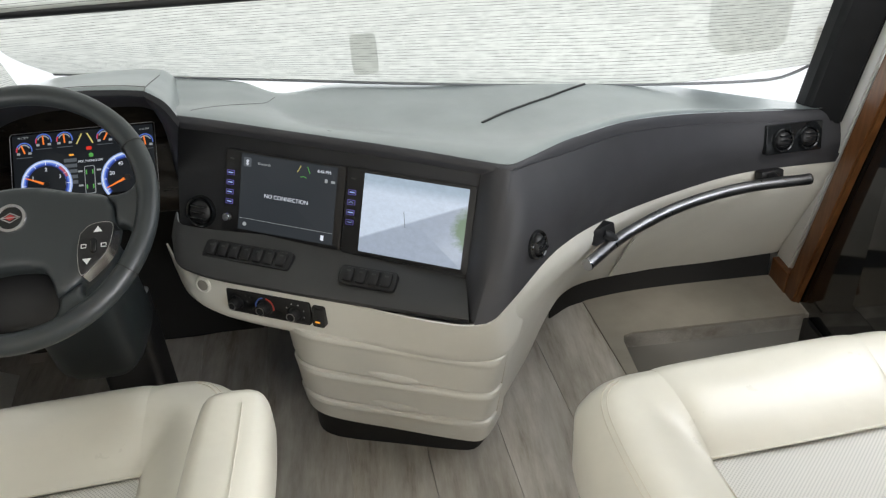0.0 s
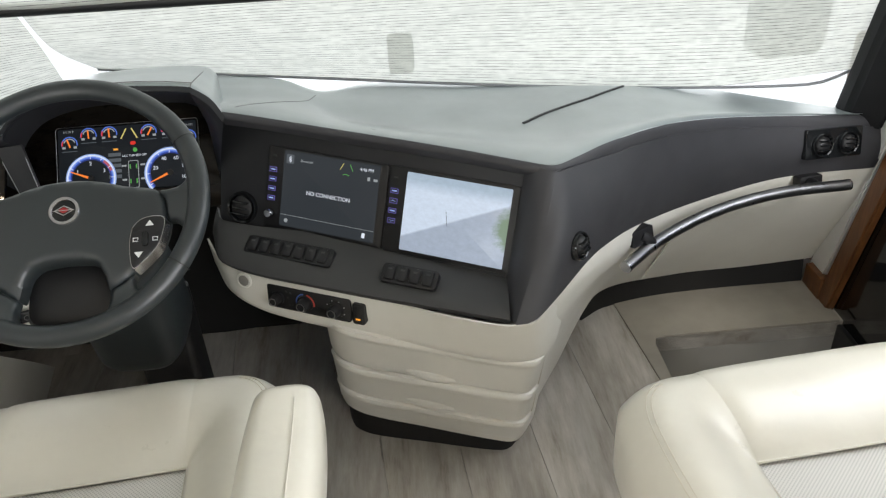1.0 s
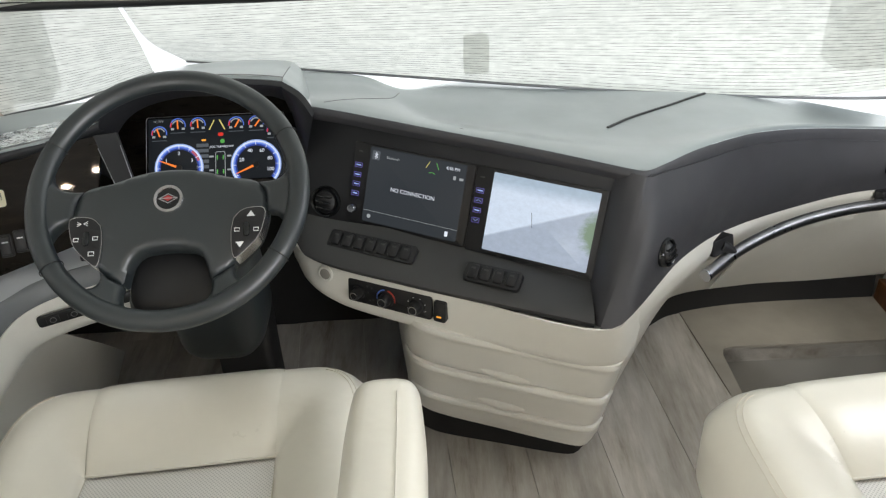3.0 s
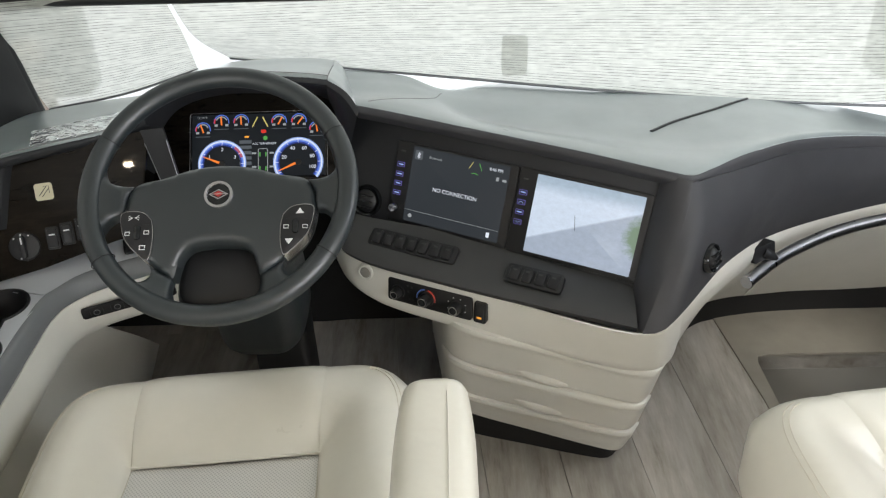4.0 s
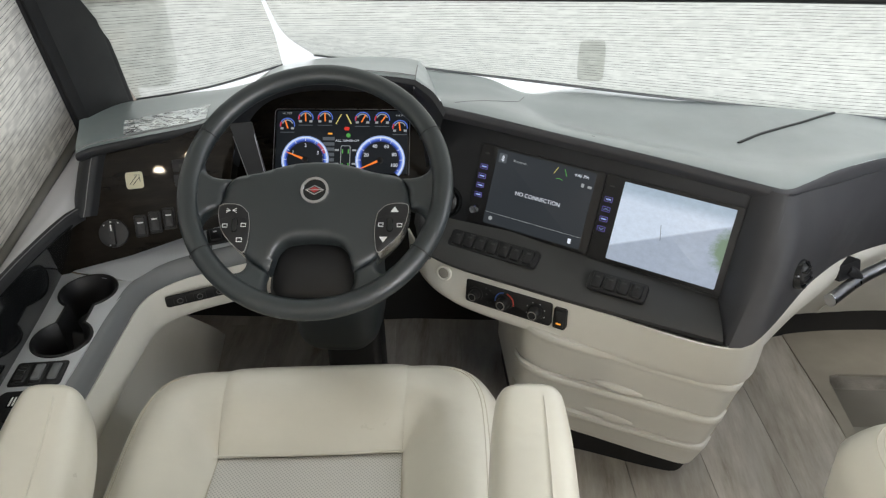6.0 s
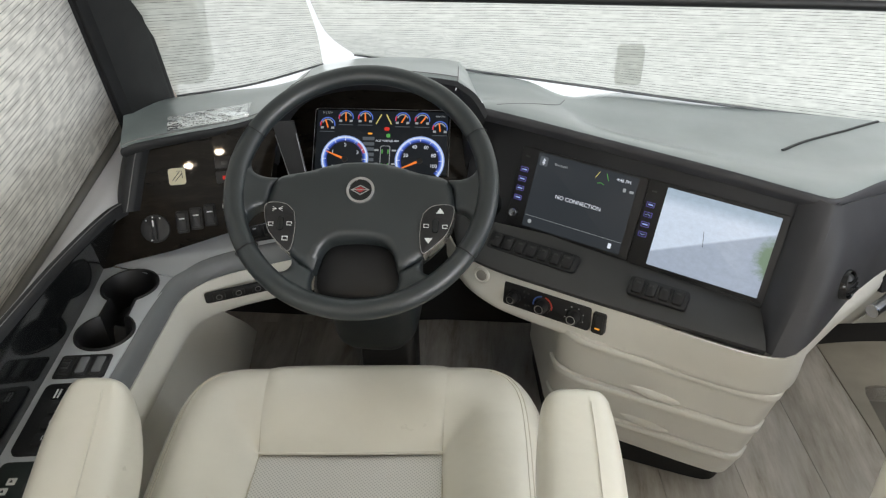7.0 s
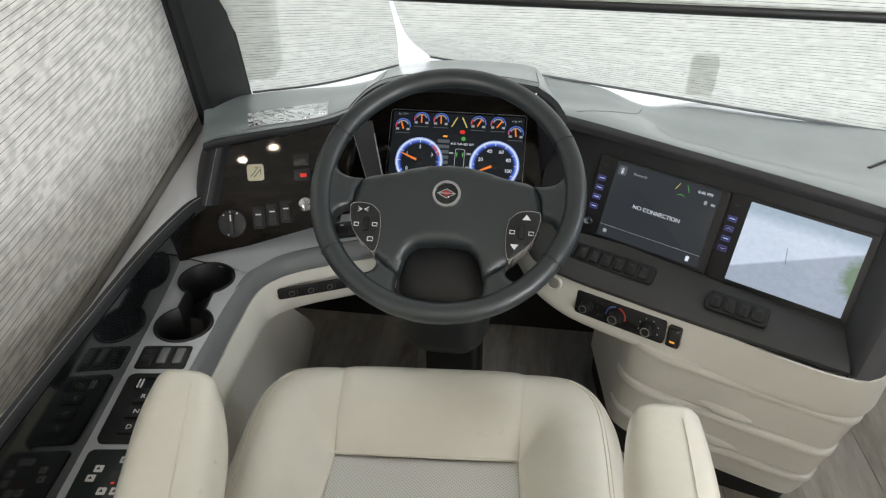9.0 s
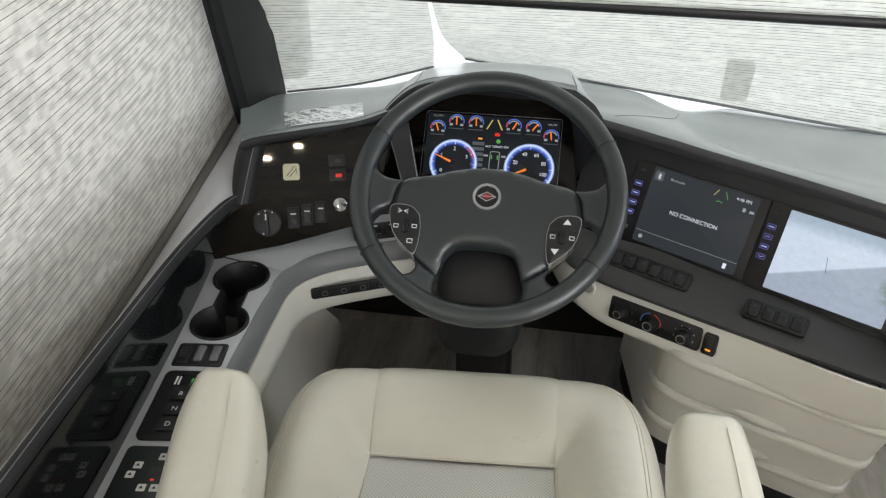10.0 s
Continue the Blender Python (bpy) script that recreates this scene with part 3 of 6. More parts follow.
structure("door_trim", slanted(1.875, 1.96, 0.05, 1.95, 0.25, 1.150, 1.20), WHITE, "white plastic trim strip beside the windscreen pillar")
structure("post_foot", block(1.130, 1.84, 0.0035, 1.163, 1.94, 0.075, 0.003), POST, "cherry wood block at the foot of the post")


def pillar(name, pts, z0, z1, lean):
    bm = bmesh.new()
    skin(bm, [ring(bm, [(x, y - lean * (z - z0), z) for x, y in pts]) for z in (z0, z1)], True, True)
    bmesh.ops.bevel(bm, geom=[e for e in bm.edges if abs(e.verts[0].co.z - e.verts[1].co.z) > 0.5], offset=0.012, segments=3, affect="EDGES")
    return structure(name, bm, PILLAR, "black padded windscreen pillar", True)


pillar("pillar_right", [(1.062, 1.88), (1.070, 1.83), (1.148, 1.765), (1.20, 1.82), (1.16, 1.95)], 0.60, 2.0, 0.27)
pillar("pillar_left", [(-1.322, 1.60), (-1.290, 1.545), (-1.268, 1.56), (-1.232, 1.72), (-1.25, 1.76), (-1.36, 1.78)], 0.80, 2.0, 0.26)

# windscreen
ws = thing("window_1", "curved windscreen glass in front of the dashboard", "windscreen", (0, 2.3, 0.7), kind="structure")
pane = part("pane", sheet([[(-1.36, 1.95, 0.72), (-0.7, 2.22, 0.70), (0, 2.30, 0.68), (0.6, 2.24, 0.66), (1.2, 2.0, 0.62)], [(-1.36, 1.62, 2.0), (-0.7, 1.86, 2.0), (0, 1.93, 2.0), (0.6, 1.88, 2.0), (1.2, 1.68, 2.0)]], 25, 6), GLASS, ws)
pane.visible_shadow = False
part("window_sill", sheet([[(-1.30, 1.72, 0.70), (-0.6, 1.96, 0.68), (0, 1.985, 0.64), (0.6, 1.975, 0.58), (1.16, 1.90, 0.52)], [(-1.36, 1.95, 0.60), (-0.7, 2.24, 0.50), (0, 2.32, 0.47), (0.6, 2.26, 0.47), (1.2, 2.0, 0.47)]], 25, 4, 0.01), WHITE, ws, "white sill strip under the glass")
sensor = thing("windscreen_sensor", "dark rectangular sensor box fixed to the windscreen", "sensor box", (-0.06, 2.2, 0.7))
M_S = plane_frame((-0.080, 2.25, 0.738), (1, 0, 0), (0, -0.25, 1))
part("housing", rrect(M_S, -0.038, -0.060, 0.038, 0.060, -0.015, 0.015, 0.012), BLACK, sensor)


def mirror(x, y, name_label):
    ob = thing("wing_mirror", name_label, "wing mirror", (x, y, 0.7))
    m = plane_frame((x, y, 0.82), (1, 0.1, 0), (0, 0, 1))
    part("housing", rrect(m, -0.115, -0.22, 0.115, 0.24, -0.05, 0.05, 0.04, 0.02), GREY_SIDE, ob)
    part("arm", tube([(x, y + 0.02, 0.90), (x + math.copysign(0.24, x), y - 0.02, 0.90), (x + math.copysign(0.22, x), 2.05, 0.86), (math.copysign(1.28, x), 1.98, 0.82)], 0.02), GREY_SIDE, ob)


mirror(1.15, 2.37, "grey outside mirror beyond the shaded windscreen")
mirror(-1.54, 2.42, "grey outside mirror beyond the shaded windscreen")

# ---- shades ----
shade = thing("roller_shade", "pale woven roller shade drawn down over the windscreen", "roller shade", (0, 1.8, 0.75))
part("cloth", cloth_sheet([
    [(-0.862, 1.665, 1.085), (-0.4, 1.685, 1.085), (0.2, 1.70, 1.075), (0.7, 1.73, 1.06), (1.12, 1.76, 1.04)],
    [(-0.846, 1.735, 0.98), (-0.4, 1.76, 0.965), (0.2, 1.79, 0.93), (0.7, 1.82, 0.89), (1.10, 1.83, 0.84)],
    [(-0.812, 1.865, 0.885), (-0.35, 1.865, 0.83), (0.2, 1.86, 0.765), (0.7, 1.87, 0.715), (1.08, 1.86, 0.735)]], 50, 16), CLOTH_FRONT, shade)
# hem's dark grey stands for shade along the bottom of the cloth
part("hem", tube(curve([(-0.812, 1.866, 0.885), (-0.35, 1.866, 0.828), (0.2, 1.861, 0.763), (0.7, 1.871, 0.713), (0.95, 1.868, 0.700), (1.02, 1.868, 0.705), (1.085, 1.861, 0.735)], 50), 0.004, 8), GREY_SIDE, shade, "hem painted dark grey for the shaded bottom band of the cloth")
side_sh = thing("roller_shade", "pale woven shade over the windscreen corner", "roller shade", (-1.05, 1.8, 0.8))
part("cloth", cloth_sheet([
    [(-1.262, 1.60, 1.10), (-1.05, 1.63, 1.10), (-0.868, 1.660, 1.085)],
    [(-1.262, 1.70, 0.95), (-1.07, 1.72, 0.97), (-0.868, 1.735, 0.98)],
    [(-1.265, 1.80, 0.792), (-1.08, 1.83, 0.815), (-0.885, 1.83, 0.872)]], 20, 12), CLOTH_FRONT, side_sh)
# shaded bottom band put in as a dark tube here too
part("hem", tube(curve([(-1.265, 1.801, 0.791), (-1.08, 1.831, 0.814), (-0.885, 1.831, 0.871)], 20), 0.0035, 8), GREY_SIDE, side_sh, "hem painted dark grey for the shaded bottom band of the cloth")
bar = thing("shade_bar", "dark bottom bar of the raised upper shade", "shade bar", (0, 1.66, 1.06))
part("bar", tube([(-1.27, 1.635, 1.098), (-0.8, 1.655, 1.088), (0.2, 1.675, 1.072), (1.14, 1.70, 1.045)], 0.0135, 10), BLACK, bar)
upper = thing("roller_shade", "pale woven upper shade above a dark bar", "roller shade", (0, 1.6, 1.1))
part("cloth", cloth_sheet([[(-1.27, 1.63, 1.095), (0, 1.665, 1.075), (1.14, 1.695, 1.045)], [(-1.27, 1.52, 1.50), (0, 1.55, 1.50), (1.14, 1.55, 1.50)], [(-1.27, 1.42, 1.98), (0, 1.45, 1.98), (1.14, 1.44, 1.98)]], 20, 10), CLOTH_FRONT, upper)
part("roller", tube([(-1.27, 1.42, 2.0), (0, 1.45, 2.0), (1.14, 1.44, 2.0)], 0.022, 12), WHITE, upper)

lshade = thing("roller_shade", "pale woven shade drawn over the driver's side window", "roller shade", (-1.35, 0.8, 0.7))
part("cloth", cloth_sheet([[(-1.345, 1.66, 0.785), (-1.345, 1.30, 0.684), (-1.345, 0.9, 0.604), (-1.345, -0.2, 0.42)], [(-1.335, 1.62, 1.3), (-1.335, 1.30, 1.3), (-1.335, 0.9, 1.3), (-1.335, -0.2, 1.3)], [(-1.33, 1.35, 1.95), (-1.33, 1.15, 1.95), (-1.33, 0.9, 1.95), (-1.33, -0.2, 1.95)]], 24, 14), CLOTH_SIDE, lshade)
part("hem", tube(curve([(-1.342, 1.67, 0.785), (-1.340, 1.58, 0.757), (-1.338, 1.40, 0.716), (-1.338, 1.25, 0.682), (-1.338, 1.04, 0.642), (-1.338, 0.6, 0.56), (-1.338, -0.2, 0.42)], 40), 0.011, 12), CLOTH_SIDE, lshade, "thick rolled hem of the side shade")
sw = thing("window_2", "driver's side window behind a drawn shade", "window", (-1.4, 0.8, 0.66), kind="structure")
p2 = part("pane", block(-1.43, 0.0, 0.88, -1.424, 1.7, 1.85), GLASS, sw)
p2.visible_shadow = False
part("window_sill", block(-1.40, -0.2, 0.38, -1.348, 1.62, 0.42, 0.006), BLACK, sw, "black sill under the shade")

backdrop_m = glow("bright_overcast", (0.95, 0.98, 1.0), 1.15)
structure("backdrop", block(-9, 3.9, -1.1, 9, 4.0, 6), backdrop_m, "bright overcast distance outside the windscreen")
structure("ground", block(-60, -60, -1.2, 60, 60, -1.1), surface("pale_concrete", (0.42, 0.41, 0.39), 0.85, grain=60), "pale concrete yard round the coach")

# ---- dashboard ----
dash = thing("dashboard", "charcoal leather dashboard with a cream moulded lower body", "dashboard", (0.2, 1.6, 0))

LIP = [V(-0.467, 1.553, 0.872), V(-0.40, 1.533, 0.864), V(-0.33, 1.51, 0.856), V(-0.25, 1.482, 0.848), V(0.0, 1.388, 0.824), V(0.150, 1.319, 0.811), V(0.190, 1.308, 0.806), V(0.226, 1.330, 0.803), V(0.325, 1.42, 0.789), V(0.487, 1.56, 0.753), V(0.657, 1.66, 0.713), V(0.915, 1.75, 0.657), V(1.152, 1.79, 0.621)]
MIDL = [V(-0.500, 1.69, 0.850), V(-0.40, 1.70, 0.845), V(-0.315, 1.69, 0.831), V(-0.22, 1.62, 0.812), V(0.04, 1.56, 0.785), V(0.20, 1.54, 0.777), V(0.255, 1.538, 0.774), V(0.305, 1.545, 0.771), V(0.40, 1.58, 0.764), V(0.55, 1.66, 0.738), V(0.72, 1.73, 0.703), V(0.95, 1.79, 0.655), V(1.16, 1.82, 0.622)]
REAR = [V(-0.545, 1.865, 0.848), V(-0.385, 1.865, 0.826), V(-0.285, 1.815, 0.806), V(-0.17, 1.88, 0.792), V(0.08, 1.95, 0.762), V(0.28, 1.95, 0.746), V(0.35, 1.95, 0.740), V(0.41, 1.95, 0.734), V(0.50, 1.95, 0.725), V(0.63, 1.94, 0.705), V(0.78, 1.92, 0.676), V(0.98, 1.90, 0.635), V(1.16, 1.87, 0.605)]
ins = [(m - l).normalized() for l, m in zip(LIP, MIDL)]
BEND = [0.008] * 6 + [0.010, 0.016] + [0.024] * 5
crest = [l + d * b + V(0, 0, 0.002) for l, d, b in zip(LIP, ins, BEND)]
rows = [crest, [l.lerp(m, 0.12) + d * b * 0.7 + V(0, 0, 0.006) for l, m, d, b in zip(LIP, MIDL, ins, BEND)], [l.lerp(m, 0.4) + V(0, 0, 0.008) for l, m in zip(LIP, MIDL)], MIDL]
rows.append([m.lerp(r, 0.5) + V(0, 0, 0.002) for m, r in zip(MIDL, REAR)])
rows.append(REAR)
rows.append([r + V(0, 0.015, -0.03) for r in REAR])
# top in the lit leather copy, edge in the plain one
pad = part("top_pad", sheet(rows, 130, 44), DARK, dash, "graphite leather top pad, painted paler for windscreen light")
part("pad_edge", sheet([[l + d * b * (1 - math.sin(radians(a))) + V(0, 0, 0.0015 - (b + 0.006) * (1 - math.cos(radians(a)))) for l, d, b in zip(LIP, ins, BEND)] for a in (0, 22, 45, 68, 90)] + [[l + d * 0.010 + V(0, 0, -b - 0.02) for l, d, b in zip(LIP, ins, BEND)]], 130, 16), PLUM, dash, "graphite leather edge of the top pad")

# storage lid seam on the pad
def cord(name, pts, r, material, parent, n=40, label=""):
    return part(name, tube(curve(pts, n), r, 6), material, parent, label)


part("lid_seam", tube(laid(pad, [(0.178, 1.598), (0.235, 1.655), (0.30, 1.708), (0.37, 1.765), (0.48, 1.86)], 40, -0.0005), 0.0042, 6), BLACK, dash)
part("lid_fold", tube(laid(pad, [(-0.445, 1.585), (-0.38, 1.64), (-0.31, 1.70), (-0.29, 1.755)], 30), 0.0011, 5), THREAD, dash)
cord("stitching", [l + d * 0.012 + V(0, 0, 0.0015) for l, d in zip(LIP[:7], ins)], 0.0012, THREAD, dash, 50)

# passenger side leather face
BORDER = [V(0.094, 1.171, 0.543), V(0.127, 1.168, 0.549), V(0.164, 1.190, 0.572), V(0.301, 1.355, 0.582), V(0.515, 1.60, 0.505), V(0.775, 1.705, 0.507), V(0.926, 1.75, 0.50), V(1.150, 1.77, 0.492)]
TOPF = [V(0.192, 1.304, 0.797), V(0.202, 1.308, 0.797), V(0.214, 1.318, 0.797), V(0.325, 1.417, 0.779), V(0.487, 1.557, 0.743), V(0.657, 1.657, 0.703), V(0.915, 1.747, 0.647), V(1.158, 1.787, 0.611)]
TOPF = TOPF[:3] + [p + V(0, 0.003, -0.012) for p in TOPF[3:]]
midf = [a.lerp(b, 0.5) + V(0.008, -0.012, 0) for a, b in zip(BORDER, TOPF)]
midf[0] = V(0.147, 1.233, 0.665)
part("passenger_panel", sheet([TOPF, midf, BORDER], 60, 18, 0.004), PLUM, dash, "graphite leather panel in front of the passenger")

# centre panel with the two displays; x runs along the panel, y up it
M_C = plane_frame((-0.3835, 1.4942, 0.639), (0.9137, -0.4019, -0.0599), (0.2011, 0.3191, 0.9261))
part("centre_panel", slab(M_C, [(-0.165, 0.225), (-0.140, -0.075), (0.20, -0.085), (0.532, -0.090), (0.534, 0.0), (0.545, 0.215), (0.20, 0.228)], -0.03, -0.001, 0.003), DARK_SOFT, dash, "black vinyl panel round the displays")
EDGE = [V(0.095, 1.175, 0.545), V(0.147, 1.233, 0.665), V(0.190, 1.304, 0.800)]
SIDE = [M_C @ V(0.530, -0.088, 0.0), M_C @ V(0.531, 0.05, 0.0005), M_C @ V(0.534, 0.212, 0.0)]
part("panel_edge", sheet([SIDE, [p.lerp(q, 0.55) + V(-0.003, -0.007, 0.002) for p, q in zip(SIDE, EDGE)], EDGE, [p + V(0.012, 0.010, 0) for p in EDGE]], 24, 14, 0.004), PLUM, dash, "graphite padded edge beside the display")
cord("edge_stitching", [p + V(0.004, -0.001, 0) for p in EDGE], 0.0011, THREAD, dash, 30)

unit = part("touchscreen", rrect(M_C, -0.033, -0.018, 0.2485, 0.1605, -0.004, 0.004, 0.006), BLACK, dash, "lit touchscreen showing a lost connection")
part("screen", rrect(M_C, 0.0065, -0.010, 0.230, 0.1555, 0.0035, 0.0046, 0.002, 0.0003), SCREEN_PALE, unit)
words("message", "NO CONNECTION", M_C, 0.117, 0.071, 0.0120, L_WHITE, unit, 0.005)
words("heading", "Bluetooth", M_C, 0.061, 0.138, 0.0075, L_GREY, unit, 0.005, "CENTER")
words("clock", "4:46 PM", M_C, 0.200, 0.142, 0.0095, L_WHITE, unit, 0.005)
part("bottom_line", rrect(M_C, 0.008, 0.0150, 0.229, 0.0157, 0.0046, 0.005, 0.0002, 0.0001), L_GREY, unit)
part("top_icon", rrect(M_C, 0.012, 0.128, 0.030, 0.148, 0.0046, 0.005, 0.003, 0.0001), L_DIM, unit)
ib = join(*[tube([M_C @ V(x0 - 0.023, y0 - 0.017, 0.0053), M_C @ V(x1 - 0.023, y1 - 0.017, 0.0053)], 0.0006, 4) for x0, y0, x1, y1 in ((0.044, 0.148, 0.044, 0.161), (0.044, 0.161, 0.0475, 0.1575), (0.0475, 0.1575, 0.041, 0.151), (0.044, 0.148, 0.0475, 0.1515), (0.0475, 0.1515, 0.041, 0.158))])
part("rune_icon", ib, L_WHITE, unit)
for k, (x, col) in enumerate(((0.143, L_YELLOW), (0.165, L_GREEN))):
    s = 0.005 if k == 0 else -0.005
    part("lane_mark", tube([M_C @ V(x - s * 0.7, 0.134, 0.0052), M_C @ V(x + s * 0.7, 0.148, 0.0052)], 0.0008, 4), col, unit)
part("lane_mark", tube([M_C @ V(0.147, 0.124, 0.0052), M_C @ V(0.154, 0.126, 0.0052), M_C @ V(0.161, 0.124, 0.0052)], 0.0008, 4), L_GREEN, unit)
part("grey_icon", lathe(M_C, 0.022, 0.003, [(0.0045, 0.0046), (0.0045, 0.0051), (0.0005, 0.0052)], 12), L_GREY, unit)
part("grey_icon", rrect(M_C, 0.203, -0.003, 0.210, 0.008, 0.0046, 0.0051, 0.001, 0.0001), L_WHITE, unit)
part("grey_icon", rrect(M_C, 0.203, 0.120, 0.209, 0.128, 0.0046, 0.0051, 0.001, 0.0001), L_GREY, unit)
part("grey_icon", rrect(M_C, 0.217, 0.121, 0.226, 0.126, 0.0046, 0.0051, 0.001, 0.0001), L_GREY, unit)


def frame_button(x, y, parent, mark):
    w, h = 0.0085, 0.0052
    b = part("button", rrect(M_C, x - w, y - h, x + w, y + h, 0.002, 0.0055, 0.002, 0.0006), BLACK, parent, "violet-lit button")
    rim = join(rrect(M_C, x - w, y + h - 0.0009, x + w, y + h, 0.005, 0.0059, 0.0003, 0.0002), rrect(M_C, x - w, y - h, x + w, y - h + 0.0009, 0.005, 0.0059, 0.0003, 0.0002), rrect(M_C, x - w, y - h, x - w + 0.0009, y + h, 0.005, 0.0059, 0.0003, 0.0002), rrect(M_C, x + w - 0.0009, y - h, x + w, y + h, 0.005, 0.0059, 0.0003, 0.0002))
    put(part("rim_light", rim, L_VIOLET, None), parent)
    if mark == "bar":
        part("legend", rrect(M_C, x - 0.0055, y - 0.0013, x + 0.0055, y + 0.0013, 0.0056, 0.006, 0.0003, 0.0002), L_PALE, parent)
    else:
        s = 1 if mark == "up" else -1
        part("legend", tube([M_C @ V(x - 0.005, y - 0.0016 * s, 0.006), M_C @ V(x, y + 0.0016 * s, 0.006), M_C @ V(x + 0.005, y - 0.0016 * s, 0.006)], 0.0006, 4), L_PALE, parent)


for y in (0.110, 0.089, 0.068, 0.047):
    frame_button(-0.0175, y, unit, "bar")
part("volume_knob", lathe(M_C, -0.018, 0.013, [(0.011, 0.005), (0.0105, 0.014), (0.008, 0.018), (0.001, 0.0185)], 20), CHROME, unit, "small bright knob")
part("sensor_dot", rrect(M_C, -0.022, 0.138, -0.012, 0.142, 0.003, 0.0048, 0.001, 0.0003), SHELF, unit)

mon = part("monitor", rrect(M_C, 0.2515, -0.020, 0.5285, 0.1615, -0.004, 0.004, 0.006), BLACK, dash, "lit monitor showing the rear camera's pale road")
pb = rrect(M_C, 0.290, -0.0105, 0.514, 0.154, 0.0035, 0.0046, 0.002, 0.0003)
uvl = pb.loops.layers.uv.new("UVMap")
inv = M_C.inverted()
for f in pb.faces:
    for lp in f.loops:
        q = inv @ lp.vert.co
        lp[uvl].uv = ((q.x - 0.290) / 0.224, (q.y + 0.0105) / 0.1645)
part("screen", pb, PICTURE, mon, "picture of a pale road and grass verge")
part("guide_line", tube([M_C @ V(0.388, 0.056, 0.0050), M_C @ V(0.382, 0.087, 0.0050)], 0.0005, 4), L_DIM, mon)
for y, k in ((0.110, "bar"), (0.089, "up"), (0.068, "bar"), (0.047, "down")):
    frame_button(0.266, y, mon, k)
part("sensor_dot", rrect(M_C, 0.261, 0.137, 0.271, 0.140, 0.003, 0.0048, 0.001, 0.0003), SHELF, mon)

# the grey shelf under the displays
SB = [V(-0.535, 1.575, 0.628), V(-0.505, 1.50, 0.634), V(-0.30, 1.43, 0.622), V(0.095, 1.290, 0.588)]
SF = [V(-0.540, 1.53, 0.600), V(-0.503, 1.425, 0.583), V(-0.30, 1.325, 0.571), V(0.084, 1.176, 0.556)]
SU = [p + V(0.0, 0.004, -d) for p, d in zip(SF, (0.006, 0.006, 0.010, 0.016))]
part("shelf", sheet([[p + V(0, 0.02, 0) for p in SB], [a.lerp(b, 0.5) + V(0, 0, 0.001) for a, b in zip(SB, SF)], SF, SU], 50, 14, 0.004), SHELF, dash, "charcoal plastic switch shelf under the displays")


def on_shelf(s, d):
    """A pose on the shelf: s metres from its left front corner, d metres up its slope."""
    u = (SF[3] - SF[1]).normalized()
    return plane_frame(SF[1], u, SB[2] - SF[1]) @ Matrix.Translation((s, d, 0.006))


def switch_bank(s, d, count, pitch, w):
    m = on_shelf(s, d)
    b = part("switch_bank", rrect(m, 0, 0, w, 0.043, -0.012, 0.003, 0.008), BLACK, dash, "black bank of rocker switches")
    for k in range(count):
        x = 0.008 + k * pitch
        part("rocker_switch", slab(m, outline(x, 0.005, x + pitch * 0.80, 0.038, 0.005), 0.002, 0.0085, 0.004), BLACK, b)
        part("legend", rrect(m, x + pitch * 0.22, 0.026, x + pitch * 0.54, 0.030, 0.0085, 0.0089, 0.001, 0.0001), SHELF, b)


switch_bank(0.037, 0.031, 7, 0.0275, 0.206)
switch_bank(0.356, 0.024, 4, 0.0275, 0.121)

# air vents
def vent(m, r, label):
    v = part("air_vent", lathe(m, 0, 0, [(r, -0.01), (r, 0.004), (r * 0.93, 0.009), (r * 0.84, 0.007), (r * 0.78, -0.004), (0.001, -0.006)], 28), GLOSS, dash, label)
    part("vent_ball", lathe(m, 0, 0, [(r * 0.74, -0.004), (r * 0.70, 0.006), (r * 0.5, 0.012), (r * 0.2, 0.0145), (0.001, 0.0147)], 24), BLACK, v)
    for k in (-0.36, 0.0, 0.36):
        part("slat", rrect(m, -r * 0.5, r * k - 0.0015, r * 0.5, r * k + 0.0015, 0.008, 0.0175, 0.001, 0.0005), GLOSS, v)


vent(plane_frame(M_C @ V(-0.088, 0.012, 0.001), M_C.to_3x3() @ V(1, 0.0, 0), M_C.to_3x3() @ V(0, 1, 0)), 0.036, "round black air vent beside the touchscreen")
vent(plane_frame((0.236, 1.268, 0.650), (0.62, 0.78, 0.0), (-0.18, 0.16, 0.97)), 0.030, "round black air vent on the leather panel")
M_V = plane_frame((1.02, 1.748, 0.585), (0.965, 0.19, -0.08), (-0.02, 0.28, 0.96))
vp = part("speaker_plate", rrect(M_V, -0.098, -0.038, 0.072, 0.038, -0.012, 0.004, 0.004), GLOSS, dash, "gloss black plate with two round vents")
for x in (-0.052, 0.026):
    vent(M_V @ Matrix.Translation((x, -0.002, 0.005)), 0.031, "round black air vent in the end plate")

# cream lower body: fascia, tower, passenger side
M_K = plane_frame((-0.4137, 1.3924, 0.5414), (0.9035, -0.4284, -0.0128), (0.0648, 0.107, 0.9921))
U_ = [V(-0.552, 1.53, 0.585), M_K @ V(-0.108, 0.026, -0.010), M_K @ V(0.04, 0.024, -0.004), M_K @ V(0.30, 0.014, -0.004), M_K @ V(0.51, 0.012, -0.004), V(0.125, 1.168, 0.548), V(0.158, 1.190, 0.568), V(0.196, 1.246, 0.566)]
L_ = [V(-0.550, 1.55, 0.50), M_K @ V(-0.098, -0.050, -0.016), M_K @ V(0.0, -0.076, -0.010), V(-0.16, 1.295, 0.44), V(0.065, 1.222, 0.415), V(0.140, 1.222, 0.41), V(0.182, 1.256, 0.41), V(0.215, 1.330, 0.41)]
